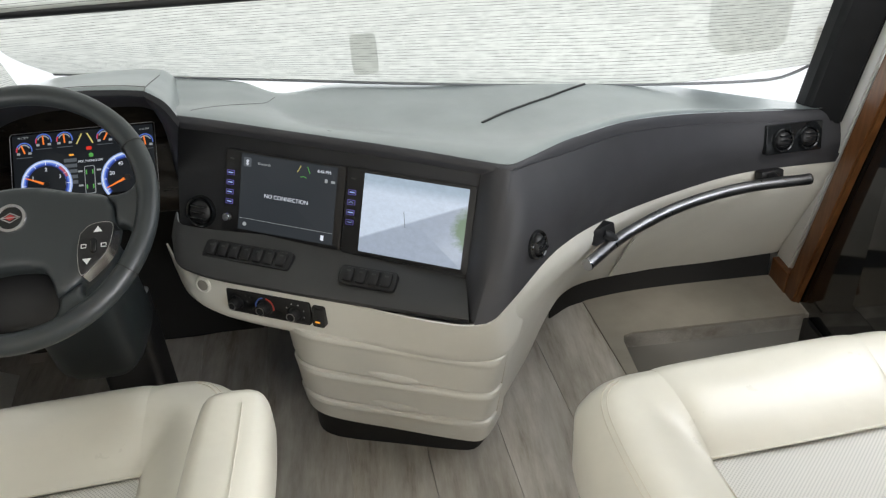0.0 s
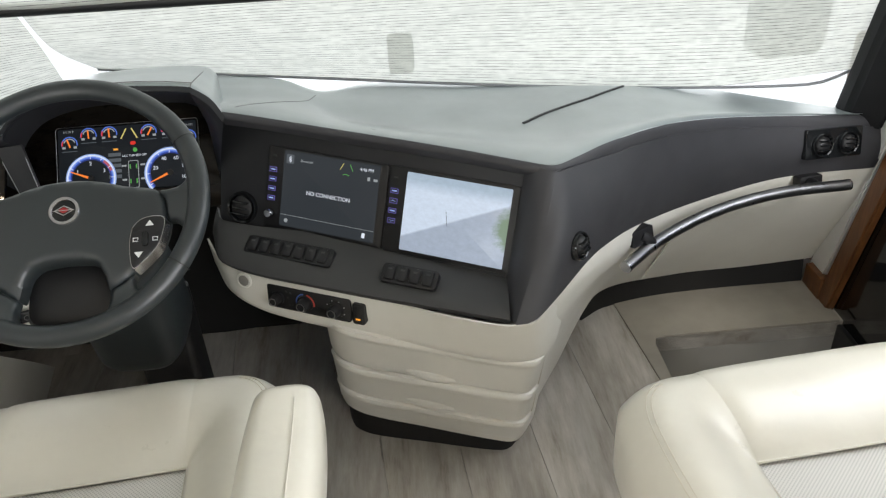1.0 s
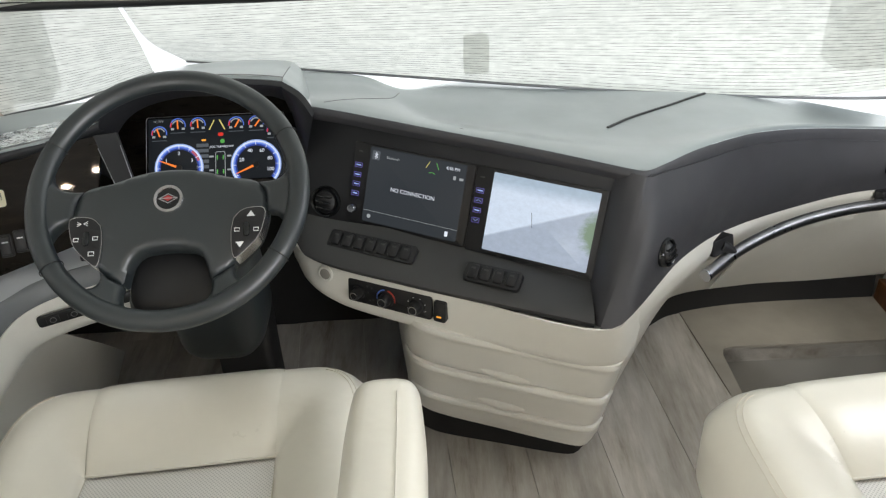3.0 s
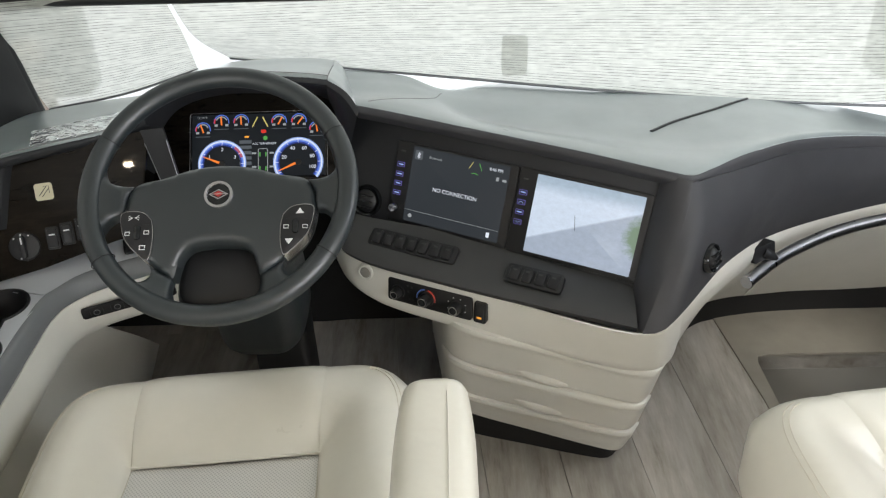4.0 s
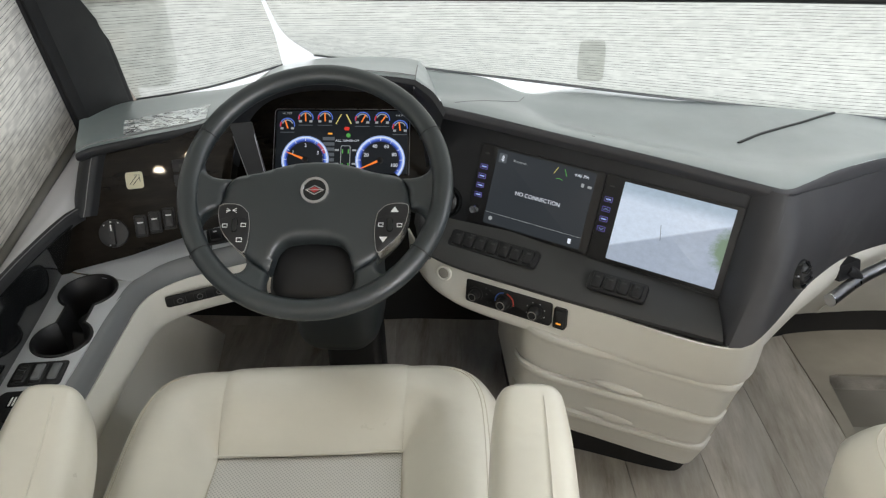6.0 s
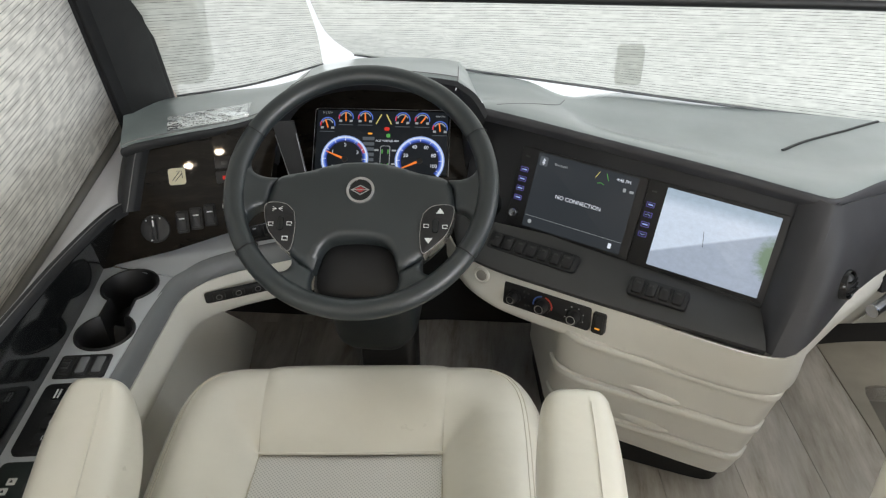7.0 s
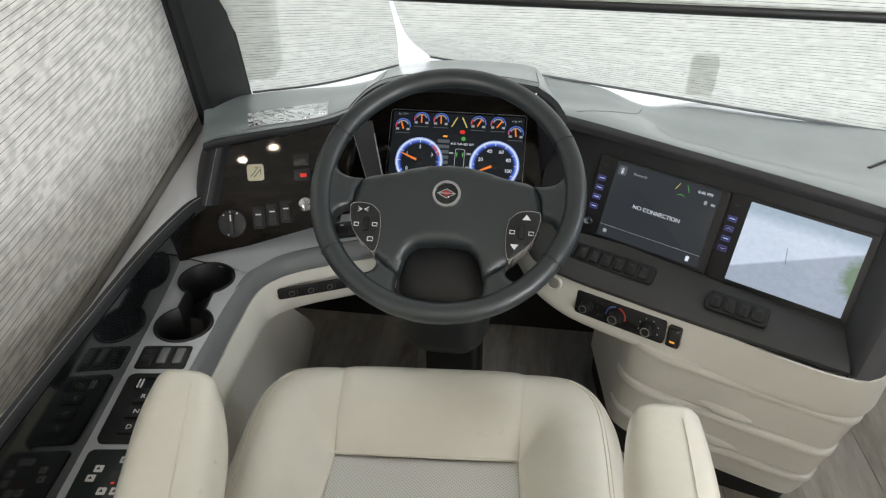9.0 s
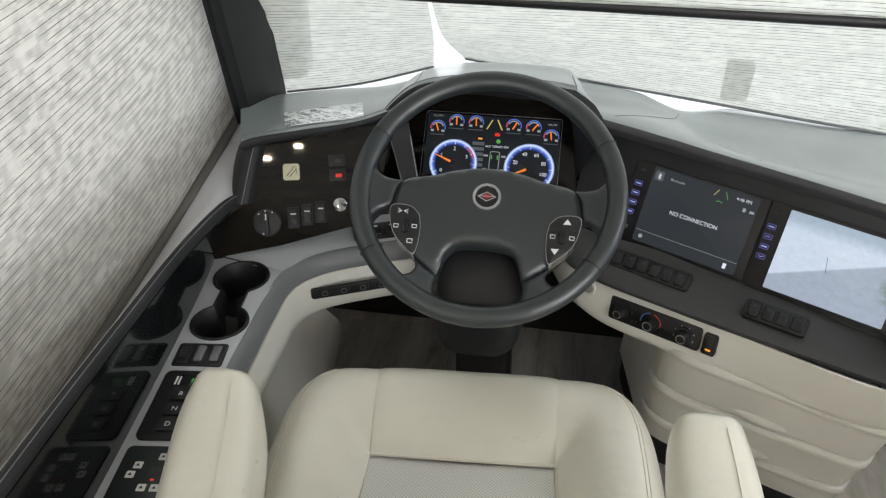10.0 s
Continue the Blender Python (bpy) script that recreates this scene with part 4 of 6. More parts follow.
part("fascia", sheet([U_, [a.lerp(b, 0.5) + V(0, -0.003, 0) for a, b in zip(U_, L_)], L_, [p + V(0.01, 0.05, -0.02) for p in L_]], 60, 14, 0.004), CREAM, dash, "cream moulded band that carries the controls")


def tower_ring(z):
    """Outline of the centre tower at height z: left side, front, right corner."""
    yl, yr = 1.475 - 0.30 * z, 1.348 - 0.315 * z
    xl, xr = -0.298 + 0.02 * z, 0.112 + 0.065 * z
    f = V(xr - xl, yr - yl).normalized()
    left = [V(xl - 0.045, yl + 0.32, z), V(xl - 0.018, yl + 0.12, z), V(xl - 0.006, yl + 0.045, z), V(xl + 0.010, yl + 0.008, z)]
    front = [V(xl + f.x * 0.06, yl + f.y * 0.06 - 0.006, z), V((xl + xr) / 2, (yl + yr) / 2 - 0.007, z), V(xr - f.x * 0.05, yr - f.y * 0.05 - 0.006, z)]
    right = [V(xr, yr + 0.004, z), V(xr + 0.030, yr + 0.032, z), V(xr + 0.062, yr + 0.085, z)]
    return left + front + right


RISE = (0.05, 0.06, 0.06, 0.06, 0.052, 0.03, 0.008, 0.0, 0.0, 0.0)
part("tower", sheet([[tower_ring(z + up * max(0.0, 1 - (z - 0.05) / 0.2))[k] for k, up in enumerate(RISE)] for z in (0.05, 0.06, 0.16, 0.27, 0.38, 0.47)], 70, 24, 0.004), CREAM, dash, "cream moulded centre tower")
kick = [p * 1 for p in tower_ring(0.0)]
kc = sum(kick, V(0, 0, 0)) / len(kick)
part("kick_plate", sheet([[p + (kc - p) * 0.055 + V(0, 0, h) for p in kick] for h in (0.0, 0.12)], 50, 3, 0.006), RUBBER, dash, "black kick plate at the tower's foot")
TILT = (1.0, 1.0, 0.85, 0.5, 0.12, 0.0, 0.0)
for z0, z1, dz in ((0.280, 0.408, 0.058), (0.160, 0.274, 0.048), (0.080, 0.154, 0.048)):
    prof = [(z0, 0.0005), (z0 + 0.006, 0.002), (z0 * 0.6 + z1 * 0.4, 0.003), (z1 - 0.026, 0.006), (z1 - 0.014, 0.0105), (z1 - 0.004, 0.0085), (z1, 0.0005)]
    rws = []
    for z, proud in prof:
        r = [tower_ring(z + dz * k)[q + 2] for q, k in enumerate(TILT)]
        out = [V(-0.6, -0.3, 0), V(-0.5, -0.8, 0), V(-0.4, -0.9, 0), V(-0.4, -0.92, 0), V(-0.3, -0.9, 0), V(0.4, -0.85, 0), V(0.75, -0.6, 0)]
        rws.append([p + d.normalized() * proud * f for p, d, f in zip(r, out, (0.3, 0.7, 1, 1, 1, 1, 0.35))])
    part("drawer_front", sheet(rws, 50, 22, 0.004), CREAM, dash, "cream drawer front with a rolled top edge")
for z in (0.326, 0.206):
    r = tower_ring(z)[5]
    m = plane_frame(r + V(-0.004, -0.011, 0), (0.93, -0.27, -0.24), (0, 0.3, 1))
    bm = bmesh.new()
    rws = [ring(bm, [m @ V(0.064 * math.cos(a) * k + 0.010 * math.sin(a), 0.017 * math.sin(a) * k, h) for a in [2 * math.pi * i / 28 for i in range(28)]]) for k, h in ((1, -0.010), (0.9, -0.006), (0.6, -0.002), (0.2, -0.0005))]
    skin(bm, rws, True, True)
    part("finger_pull", bm, CREAM, dash, "smooth cream finger pull")
cord("drawer_gap", [tower_ring(z)[8] + V(0.003, -0.003, 0) for z in (0.395, 0.33, 0.26, 0.19, 0.13)], 0.0016, SEAM, dash, 24)

UP = [V(0.162, 1.200, 0.571), V(0.301, 1.357, 0.580), V(0.515, 1.602, 0.503), V(0.775, 1.707, 0.505), V(0.926, 1.752, 0.498), V(1.150, 1.772, 0.490)]
B1 = [V(0.166, 1.214, 0.545), V(0.318, 1.372, 0.535), V(0.525, 1.612, 0.455), V(0.78, 1.722, 0.452), V(0.935, 1.768, 0.444), V(1.150, 1.79, 0.436)]
B2 = [V(0.160, 1.285, 0.36), V(0.315, 1.50, 0.36), V(0.52, 1.735, 0.30), V(0.78, 1.81, 0.29), V(0.94, 1.84, 0.285), V(1.15, 1.86, 0.28)]
B3 = [V(0.125, 1.360, 0.06), V(0.27, 1.60, 0.06), V(0.455, 1.89, 0.07), V(0.70, 1.945, 0.075), V(0.93, 1.95, 0.078), V(1.15, 1.955, 0.085)]
part("passenger_base", sheet([UP, [a.lerp(b, 0.5) + V(0.003, -0.004, 0) for a, b in zip(UP, B1)], B1, [a.lerp(b, 0.25) + V(0.004, -0.006, 0) for a, b in zip(B1, B2)], B2, B3], 70, 26, 0.004), CREAM, dash, "cream moulded knee panel in front of the passenger")
part("kick_strip", sheet([[V(0.40, 1.86, 0.08), V(0.50, 1.925, 0.085), V(0.72, 1.962, 0.085), V(1.13, 1.965, 0.09)], [V(0.395, 1.85, 0.0), V(0.48, 1.905, 0.0), V(0.70, 1.945, 0.0), V(1.13, 1.95, 0.0)]], 40, 3, 0.006), RUBBER, dash, "black kick strip along the floor")


def lerp_row(a, b, t):
    return [p.lerp(q, t) for p, q in zip(a, b)]


gl = []
for t, proud in ((0.03, 0.0), (0.05, 0.003), (0.5, 0.004), (0.95, 0.003)):
    gl.append([p + V(0.0, -proud, 0.002) for p in (lerp_row(B1, B2, t * 2) if t < 0.5 else lerp_row(B2, B3, t * 2 - 1))[2:]])
gl = [[r[0].lerp(r[1], (0.592 - r[0].x) / (r[1].x - r[0].x))] + r[1:3] + [r[2].lerp(r[3], 0.82)] for r in gl]
part("glove_panel", sheet(gl, 40, 16, 0.004), CREAM, dash, "cream glove box panel")

# climate controls
cl = part("climate_panel", rrect(M_K, 0.001, -0.054, 0.2025, 0.001, -0.012, 0.002, 0.006), BLACK, dash, "gloss black climate panel with three knobs")
for x, r in ((0.027, 0.012), (0.095, 0.014), (0.168, 0.014)):
    k = part("knob", lathe(M_K, x, -0.0285, [(r * 1.35, 0.002), (r * 1.3, 0.005), (r, 0.006), (r * 0.92, 0.020), (r * 0.75, 0.023), (0.001, 0.0235)], 24), BLACK, cl, "black control knob with a silver ring")
    part("ring", lathe(M_K, x, -0.0285, [(r * 0.72, 0.0232), (r * 0.72, 0.0242), (r * 0.58, 0.0242), (r * 0.58, 0.0236)], 24, True), CHROME, k)
for a0, a1, mt, nm in ((100, 190, L_BLUE, "cold_scale"), (-10, 80, L_RED, "hot_scale")):
    part(nm, tube([M_K @ V(0.095 + 0.0215 * math.cos(radians(a)), -0.0285 + 0.0215 * math.sin(radians(a)), 0.0035) for a in range(a0, a1, 8)], 0.0017, 5), surface(nm + "_paint", (0.08, 0.16, 0.5) if nm[0] == "c" else (0.5, 0.05, 0.03), 0.5, relief=0), cl)
for a in range(-20, 201, 44):
    part("mark", rrect(M_K @ Matrix.Translation((0.168 + 0.0215 * math.cos(radians(a)), -0.0285 + 0.0215 * math.sin(radians(a)), 0)), -0.001, -0.001, 0.001, 0.001, 0.003, 0.0036, 0.0003, 0.0001), LEGEND, cl)
for x, y in ((0.048, -0.008), (0.058, -0.010), (0.062, -0.038), (0.054, -0.040), (0.050, -0.022)):
    part("mark", rrect(M_K, x, y - 0.003, x + 0.004, y + 0.001, 0.003, 0.0036, 0.0005, 0.0001), SHELF, cl)
rk = part("rocker_switch", rrect(M_K, 0.208, -0.052, 0.236, -0.003, -0.012, 0.005, 0.005), BLACK, dash, "black rocker switch with an amber light")
part("rocker", rrect(M_K, 0.212, -0.048, 0.232, -0.007, 0.004, 0.0075, 0.004, 0.003), BLACK, rk)
part("amber_light", rrect(M_K, 0.2165, -0.040, 0.2275, -0.036, 0.0073, 0.008, 0.0008, 0.0002), L_AMBER, rk)
lk = part("power_socket", lathe(M_K, -0.055, -0.002, [(0.019, -0.012), (0.019, 0.003), (0.016, 0.006), (0.012, 0.0045), (0.0115, 0.0)], 24), CREAM, dash, "cream round socket with a steel cap")
part("cap", lathe(M_K, -0.055, -0.002, [(0.0125, 0.0), (0.0125, 0.0055), (0.009, 0.007), (0.001, 0.007)], 20), STEPM, lk)

# instrument hood, display and left pad
HOOD = [V(-0.985, 1.520, 0.795), V(-0.945, 1.560, 0.856), V(-0.885, 1.582, 0.906), V(-0.80, 1.592, 0.926), V(-0.68, 1.595, 0.931), V(-0.58, 1.592, 0.926), V(-0.53, 1.587, 0.921)]
BACK = [V(-1.00, 1.74, 0.795), V(-0.965, 1.77, 0.82), V(-0.92, 1.81, 0.855), V(-0.85, 1.85, 0.872), V(-0.70, 1.88, 0.874), V(-0.60, 1.885, 0.872), V(-0.550, 1.870, 0.868)]
INNER = [V(-0.955, 1.60, 0.70), V(-0.935, 1.62, 0.785), V(-0.89, 1.665, 0.835), V(-0.80, 1.70, 0.852), V(-0.68, 1.70, 0.852), V(-0.58, 1.69, 0.850), V(-0.548, 1.68, 0.842)]
ROLL = [p + V(0, -0.004, -0.007) for p in HOOD]
# hood and shoulder wear the lit leather copy too
hood = part("instrument_hood", sheet([[p + V(0, 0.002, 0) for p in HOOD], [p + V(0, 0.012, 0.003) for p in HOOD], [a.lerp(b, 0.5) + V(0, 0, 0.004) for a, b in zip(HOOD, BACK)], BACK, [p + V(0, 0.03, -0.05) for p in BACK]], 60, 30), DARK, dash, "graphite leather instrument hood, painted paler for windscreen light")
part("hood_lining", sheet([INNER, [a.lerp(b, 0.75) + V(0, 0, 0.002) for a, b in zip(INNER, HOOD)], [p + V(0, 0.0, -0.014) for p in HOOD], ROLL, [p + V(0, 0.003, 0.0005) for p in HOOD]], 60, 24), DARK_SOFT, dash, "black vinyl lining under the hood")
CREST = [HOOD[-1] + V(0, 0.002, 0), HOOD[-1] + V(0, 0.012, 0.003), HOOD[-1].lerp(BACK[-1], 0.5) + V(0, 0, 0.004), BACK[-1], BACK[-1] + V(0, 0.03, -0.05)]
SKIRT = [V(-0.464, 1.551, 0.864), V(-0.466, 1.562, 0.862), V(-0.488, 1.69, 0.838), V(-0.520, 1.82, 0.830), V(-0.530, 1.89, 0.80)]
part("hood_flank", sheet([CREST, [a.lerp(b, 0.5) + V(0.006, 0, 0.004) for a, b in zip(CREST, SKIRT)], SKIRT], 30, 12), DARK, dash, "sloping shoulder of the hood, graphite leather painted paler for light")
part("flank_lining", sheet([[HOOD[-1] + V(0, 0.003, 0), V(-0.489, 1.571, 0.8985), V(-0.463, 1.551, 0.866)], [HOOD[-1] + V(-0.002, -0.003, -0.012), V(-0.497, 1.561, 0.886), V(-0.468, 1.544, 0.852)], [INNER[-1], V(-0.53, 1.66, 0.80), V(-0.515, 1.60, 0.70)]], 24, 14), DARK_SOFT, dash, "black vinyl lining under the shoulder")
part("hood_seam", tube([p + V(0, 0, 0.0006) for p in curve(CREST[:4], 30)], 0.0013, 5), THREAD, dash)
part("hood_seam", tube(laid(hood, [(-0.885, 1.60), (-0.895, 1.70), (-0.905, 1.80)], 30), 0.0011, 5), THREAD, dash)
cord("hood_stitching", [p + V(0, 0.016, 0.0045) for p in HOOD], 0.0012, THREAD, dash, 50)
M_G = plane_frame((-0.871, 1.678, 0.811), (1, 0, 0), (0, 0.617, 0.787))
surround = part("instrument_panel", slab(M_G, [(-0.075, 0.05), (-0.085, -0.06), (-0.09, -0.20), (0.40, -0.20), (0.385, -0.05), (0.355, 0.055), (0.14, 0.065)], -0.012, -0.002, 0.003), WOOD, dash, "gloss dark wood instrument surround")
disp = part("instrument_display", rrect(M_G, 0.0, -0.150, 0.316, 0.003, -0.002, 0.004, 0.004), GLOSS, dash, "lit digital instrument display with blue gauges")
part("bright_edge", tube([M_G @ V(x, y, 0.0035) for x, y in ((-0.0015, -0.150), (-0.0015, -0.004), (0.0, 0.001), (0.004, 0.0045), (0.05, 0.0048), (0.312, 0.0048), (0.3165, 0.001), (0.3175, -0.15))], 0.0006, 5), STEEL, disp)
part("screen", rrect(M_G, 0.004, -0.147, 0.312, 0.0, 0.0035, 0.0046, 0.002, 0.0002), SCREEN_DARK, disp)


def arc_strip(m, cx, cy, r0, r1, a0, a1, h, n=28):
    bm = bmesh.new()
    ang = [radians(a0 + (a1 - a0) * k / n) for k in range(n + 1)]
    rws = [ring(bm, [m @ V(cx + r * math.cos(a), cy + r * math.sin(a), hh) for a in ang]) for r, hh in ((r1, h - 0.0005), (r1, h), (r0, h), (r0, h - 0.0005))]
    skin(bm, rws)
    return bm


def gauge(cx, cy, r, a_needle, numbers, red):
    g = part("gauge", arc_strip(M_G, cx, cy, r * 0.955, r, -40, 220, 0.0052), L_PALE, disp, "round blue-lit gauge with an orange needle")
    for r0, r1, mt in ((0.915, 0.955, L_WHITE), (0.875, 0.915, L_PALE), (0.82, 0.875, L_BLUE), (0.76, 0.82, L_NAVY)):
        part("gauge_band", arc_strip(M_G, cx, cy, r * r0, r * r1, -40, 220, 0.0052), mt, g)
    if red:
        part("red_band", arc_strip(M_G, cx, cy, r * 0.80, r * 0.90, 18, 52, 0.0054), L_ROSE, g)
    for k in range(9):
        a = radians(210 - 30 * k)
        part("tick", tube([M_G @ V(cx + q * r * math.cos(a), cy + q * r * math.sin(a), 0.0055) for q in (0.78, 0.95)], 0.0006, 4), L_WHITE, g)
    for text, a in numbers:
        words("number", text, M_G, cx + 0.60 * r * math.cos(radians(a)), cy + 0.60 * r * math.sin(radians(a)), 0.0115, L_WHITE, g, 0.0053)
    a = radians(a_needle)
    d, s = V(math.cos(a), math.sin(a), 0), V(-math.sin(a), math.cos(a), 0)
    bm = bmesh.new()
    c = V(cx, cy, 0.0062)
    bm.faces.new([bm.verts.new(M_G @ q) for q in (c + s * 0.0032, c - s * 0.0032, c + d * r * 0.86 - s * 0.0010, c + d * r * 0.86 + s * 0.0010)])
    bmesh.ops.solidify(bm, geom=bm.faces[:], thickness=0.0006)
    part("needle", bm, L_ORANGE, g, smooth=False)
    part("hub_cap", lathe(M_G, cx, cy, [(0.007, 0.0046), (0.007, 0.0065), (0.001, 0.0068)], 16), BLACK, g)


gauge(0.074, -0.116, 0.056, 158, [("0", 215), ("1", 150), ("2", 90), ("3", 28)], True)
gauge(0.250, -0.116, 0.058, 204, [("20", 160), ("40", 112), ("60", 66), ("80", 22), ("100", -20)], False)
for cx, cy, a in ((0.029, -0.031, 115), (0.072, -0.014, 95), (0.118, -0.014, 95), (0.206, -0.016, 55), (0.252, -0.016, 45), (0.294, -0.035, 100)):
    g = part("small_gauge", arc_strip(M_G, cx, cy - 0.004, 0.0160, 0.0182, -10, 190, 0.0052, 16), L_BLUE, disp, "small blue-lit gauge")
    part("red_band", arc_strip(M_G, cx, cy - 0.004, 0.0148, 0.0175, 150, 190, 0.0054, 6), L_RED, g)
    part("tick", arc_strip(M_G, cx, cy - 0.004, 0.0115, 0.0140, 20, 160, 0.0053, 12), L_GREY, g)
    part("needle", tube([M_G @ V(cx - 0.004 * math.cos(radians(a)), cy - 0.011 - 0.0 * a, 0.0058), M_G @ V(cx + 0.013 * math.cos(radians(a)), cy - 0.004 + 0.013 * math.sin(radians(a)), 0.0058)], 0.0017, 5), L_ORANGE, g)
    part("base_line", rrect(M_G, cx - 0.017, cy - 0.021, cx + 0.017, cy - 0.0195, 0.0046, 0.0053, 0.0003, 0.0001), L_DIM, g)
    for sx in (-0.0125, 0.0125):
        part("legend", rrect(M_G, cx + sx - 0.0035, cy - 0.0135, cx + sx + 0.0035, cy - 0.0085, 0.0046, 0.0053, 0.0005, 0.0001), L_GREY, g)
for x, s in ((0.150, 0.006), (0.174, -0.006)):
    part("lane_mark", tube([M_G @ V(x - s, -0.031, 0.0055), M_G @ V(x + s, -0.008, 0.0055)], 0.0016, 4), L_YELLOW, disp)
part("warning_light", rrect(M_G, 0.164, -0.046, 0.176, -0.038, 0.0046, 0.0054, 0.003, 0.0001), L_RED, disp)
part("status_light", lathe(M_G, 0.174, -0.058, [(0.005, 0.0046), (0.005, 0.0053), (0.001, 0.0054)], 12), L_GREEN, disp)
words("cruise_text", "ACC TURNED OFF", M_G, 0.172, -0.071, 0.0066, L_WHITE, disp, 0.0053)
words("temperature", "N | 70°F", M_G, 0.028, -0.0065, 0.0066, L_GREY, disp, 0.0053)
words("clock", "4:46 PM", M_G, 0.294, -0.0105, 0.0066, L_GREY, disp, 0.0053)
part("amber_light", rrect(M_G, 0.126, -0.056, 0.136, -0.052, 0.0046, 0.0053, 0.001, 0.0001), L_AMBER, disp)
for k in range(5):
    part("readout", rrect(M_G, 0.114, -0.070 - 0.0125 * k, 0.142, -0.062 - 0.0125 * k, 0.0046, 0.0051, 0.001, 0.0001), L_DIM, disp)
part("vehicle_icon", join(rrect(M_G, 0.157, -0.145, 0.180, -0.082, 0.0046, 0.005, 0.004, 0.0001)), L_GREY, disp)
part("vehicle_icon", rrect(M_G, 0.1585, -0.1435, 0.1785, -0.0835, 0.0050, 0.0054, 0.003, 0.0001), SCREEN_DARK, disp)
for x, y in ((0.160, -0.095), (0.174, -0.095), (0.160, -0.128), (0.174, -0.128)):
    part("tyre_light", rrect(M_G, x, y - 0.006, x + 0.003, y + 0.004, 0.0054, 0.0058, 0.0008, 0.0001), L_GREEN, disp)
for x, y in ((0.143, -0.093), (0.184, -0.093), (0.143, -0.125), (0.184, -0.125)):
    part("readout", rrect(M_G, x, y - 0.002, x + 0.010, y + 0.002, 0.0046, 0.0052, 0.0008, 0.0001), L_GREY, disp)

# left pad with its gloss wood switch panel
M_W = plane_frame((-1.126, 1.427, 0.755), (0.966, 0.258, 0), (-0.112, 0.42, 0.90))
PF = [V(-1.214, 1.385, 0.838), V(-1.190, 1.398, 0.844), V(-1.10, 1.452, 0.846), V(-1.00, 1.514, 0.847), V(-0.93, 1.56, 0.86)]
PB = [V(-1.300, 1.60, 0.838), V(-1.235, 1.69, 0.828), V(-1.12, 1.765, 0.822), V(-1.02, 1.80, 0.822), V(-0.93, 1.82, 0.84)]
# lip and end below: pad leather with shade put into the colour
part("pad_lip", sheet([[p + V(0.004, 0.010, -0.024) for p in PF], [p + V(0, -0.001, -0.016) for p in PF], [p + V(0, -0.003, -0.006) for p in PF], [p + V(0, 0.003, -0.0015) for p in PF]], 40, 12), DARK_SOFT, dash, "leather lip of the pad, painted black for its shade")
side_pad = part("side_pad", sheet([[p + V(0, 0.002, -0.001) for p in PF], [a.lerp(b, 0.12) + V(0, 0, 0.004) for a, b in zip(PF, PB)], [a.lerp(b, 0.5) + V(0, 0, 0.004) for a, b in zip(PF, PB)], PB, [p + V(0, 0.03, -0.04) for p in PB]], 40, 24), DARK, dash, "graphite leather pad beside the pillar, painted paler for light")
cord("pad_stitching", [p + V(0, 0.010, 0.0035) for p in PF], 0.0012, THREAD, dash, 30)
END = [(-0.052, 0.086), (-0.074, 0.064), (-0.094, 0.0), (-0.106, -0.046), (-0.112, -0.066)]
part("pad_end", sheet([[M_W @ V(x + dx, y, h) for x, y in END] for dx, h in ((-0.050, -0.090), (-0.030, -0.020), (-0.014, 0.010), (0.002, 0.020), (0.016, 0.016), (0.024, -0.004))], 30, 22, 0.003), DARK_SOFT, dash, "leather end of the pad, painted black for its shade")
part("recess_side", sheet([[M_W @ V(x + dx, y, h) for x, y in END] for dx, h in ((0.018, 0.013), (0.026, -0.001), (0.027, -0.006))], 20, 8), DARK_SOFT, dash)
cord("end_stitching", [M_W @ V(x + 0.004, y, 0.0205) for x, y in END], 0.0010, THREAD, dash, 30)
fc = [V(-1.176, 1.543), V(-1.139, 1.455), V(-0.988, 1.540), V(-1.015, 1.650)]
frows = []
for k in range(8):
    row = []
    for q in range(18):
        p = fc[0].lerp(fc[3], q / 17).lerp(fc[1].lerp(fc[2], q / 17), k / 7)
        hgt = height_at(side_pad, p.x, p.y)
        row.append(V(p.x, p.y, (hgt if hgt else 0.846) + 0.0016))
    frows.append(row)
part("film_strip", sheet(frows, 30, 14, 0.0006), FILM, dash, "wrinkled clear film left on the pad")
wood = part("switch_panel", slab(M_W, [(-0.085, 0.075), (-0.100, -0.060), (-0.185, -0.062), (-0.195, -0.200), (-0.150, -0.178), (-0.03, -0.160), (0.120, -0.126), (0.175, -0.118), (0.23, 0.10)], -0.010, -0.002, 0.003), WOOD, dash, "gloss dark wood switch panel", smooth=False)
st = part("warning_sticker", rrect(M_W, -0.018, -0.018, 0.018, 0.018, -0.002, -0.001, 0.006, 0.0003), STICKER, wood, "pale square warning sticker")
part("print", join(tube([M_W @ V(-0.010, -0.008, -0.0006), M_W @ V(0.006, 0.010, -0.0006)], 0.0008, 4), tube([M_W @ V(-0.004, -0.010, -0.0006), M_W @ V(0.011, 0.006, -0.0006)], 0.0008, 4), tube([M_W @ V(0.0, 0.011, -0.0006), M_W @ V(0.011, 0.011, -0.0006), M_W @ V(0.011, -0.004, -0.0006)], 0.0006, 4)), BLACK, st)
hk = part("headlight_knob", lathe(M_W, -0.058, -0.108, [(0.031, -0.003), (0.030, 0.004), (0.024, 0.006), (0.001, 0.0065)], 28), BLACK, wood, "round black headlight knob")
part("grip", rrect(M_W, -0.063, -0.132, -0.053, -0.084, 0.005, 0.018, 0.004, 0.002), BLACK, hk)
part("pointer", rrect(M_W, -0.0595, -0.102, -0.0565, -0.088, 0.018, 0.0186, 0.001, 0.0001), LEGEND, hk)
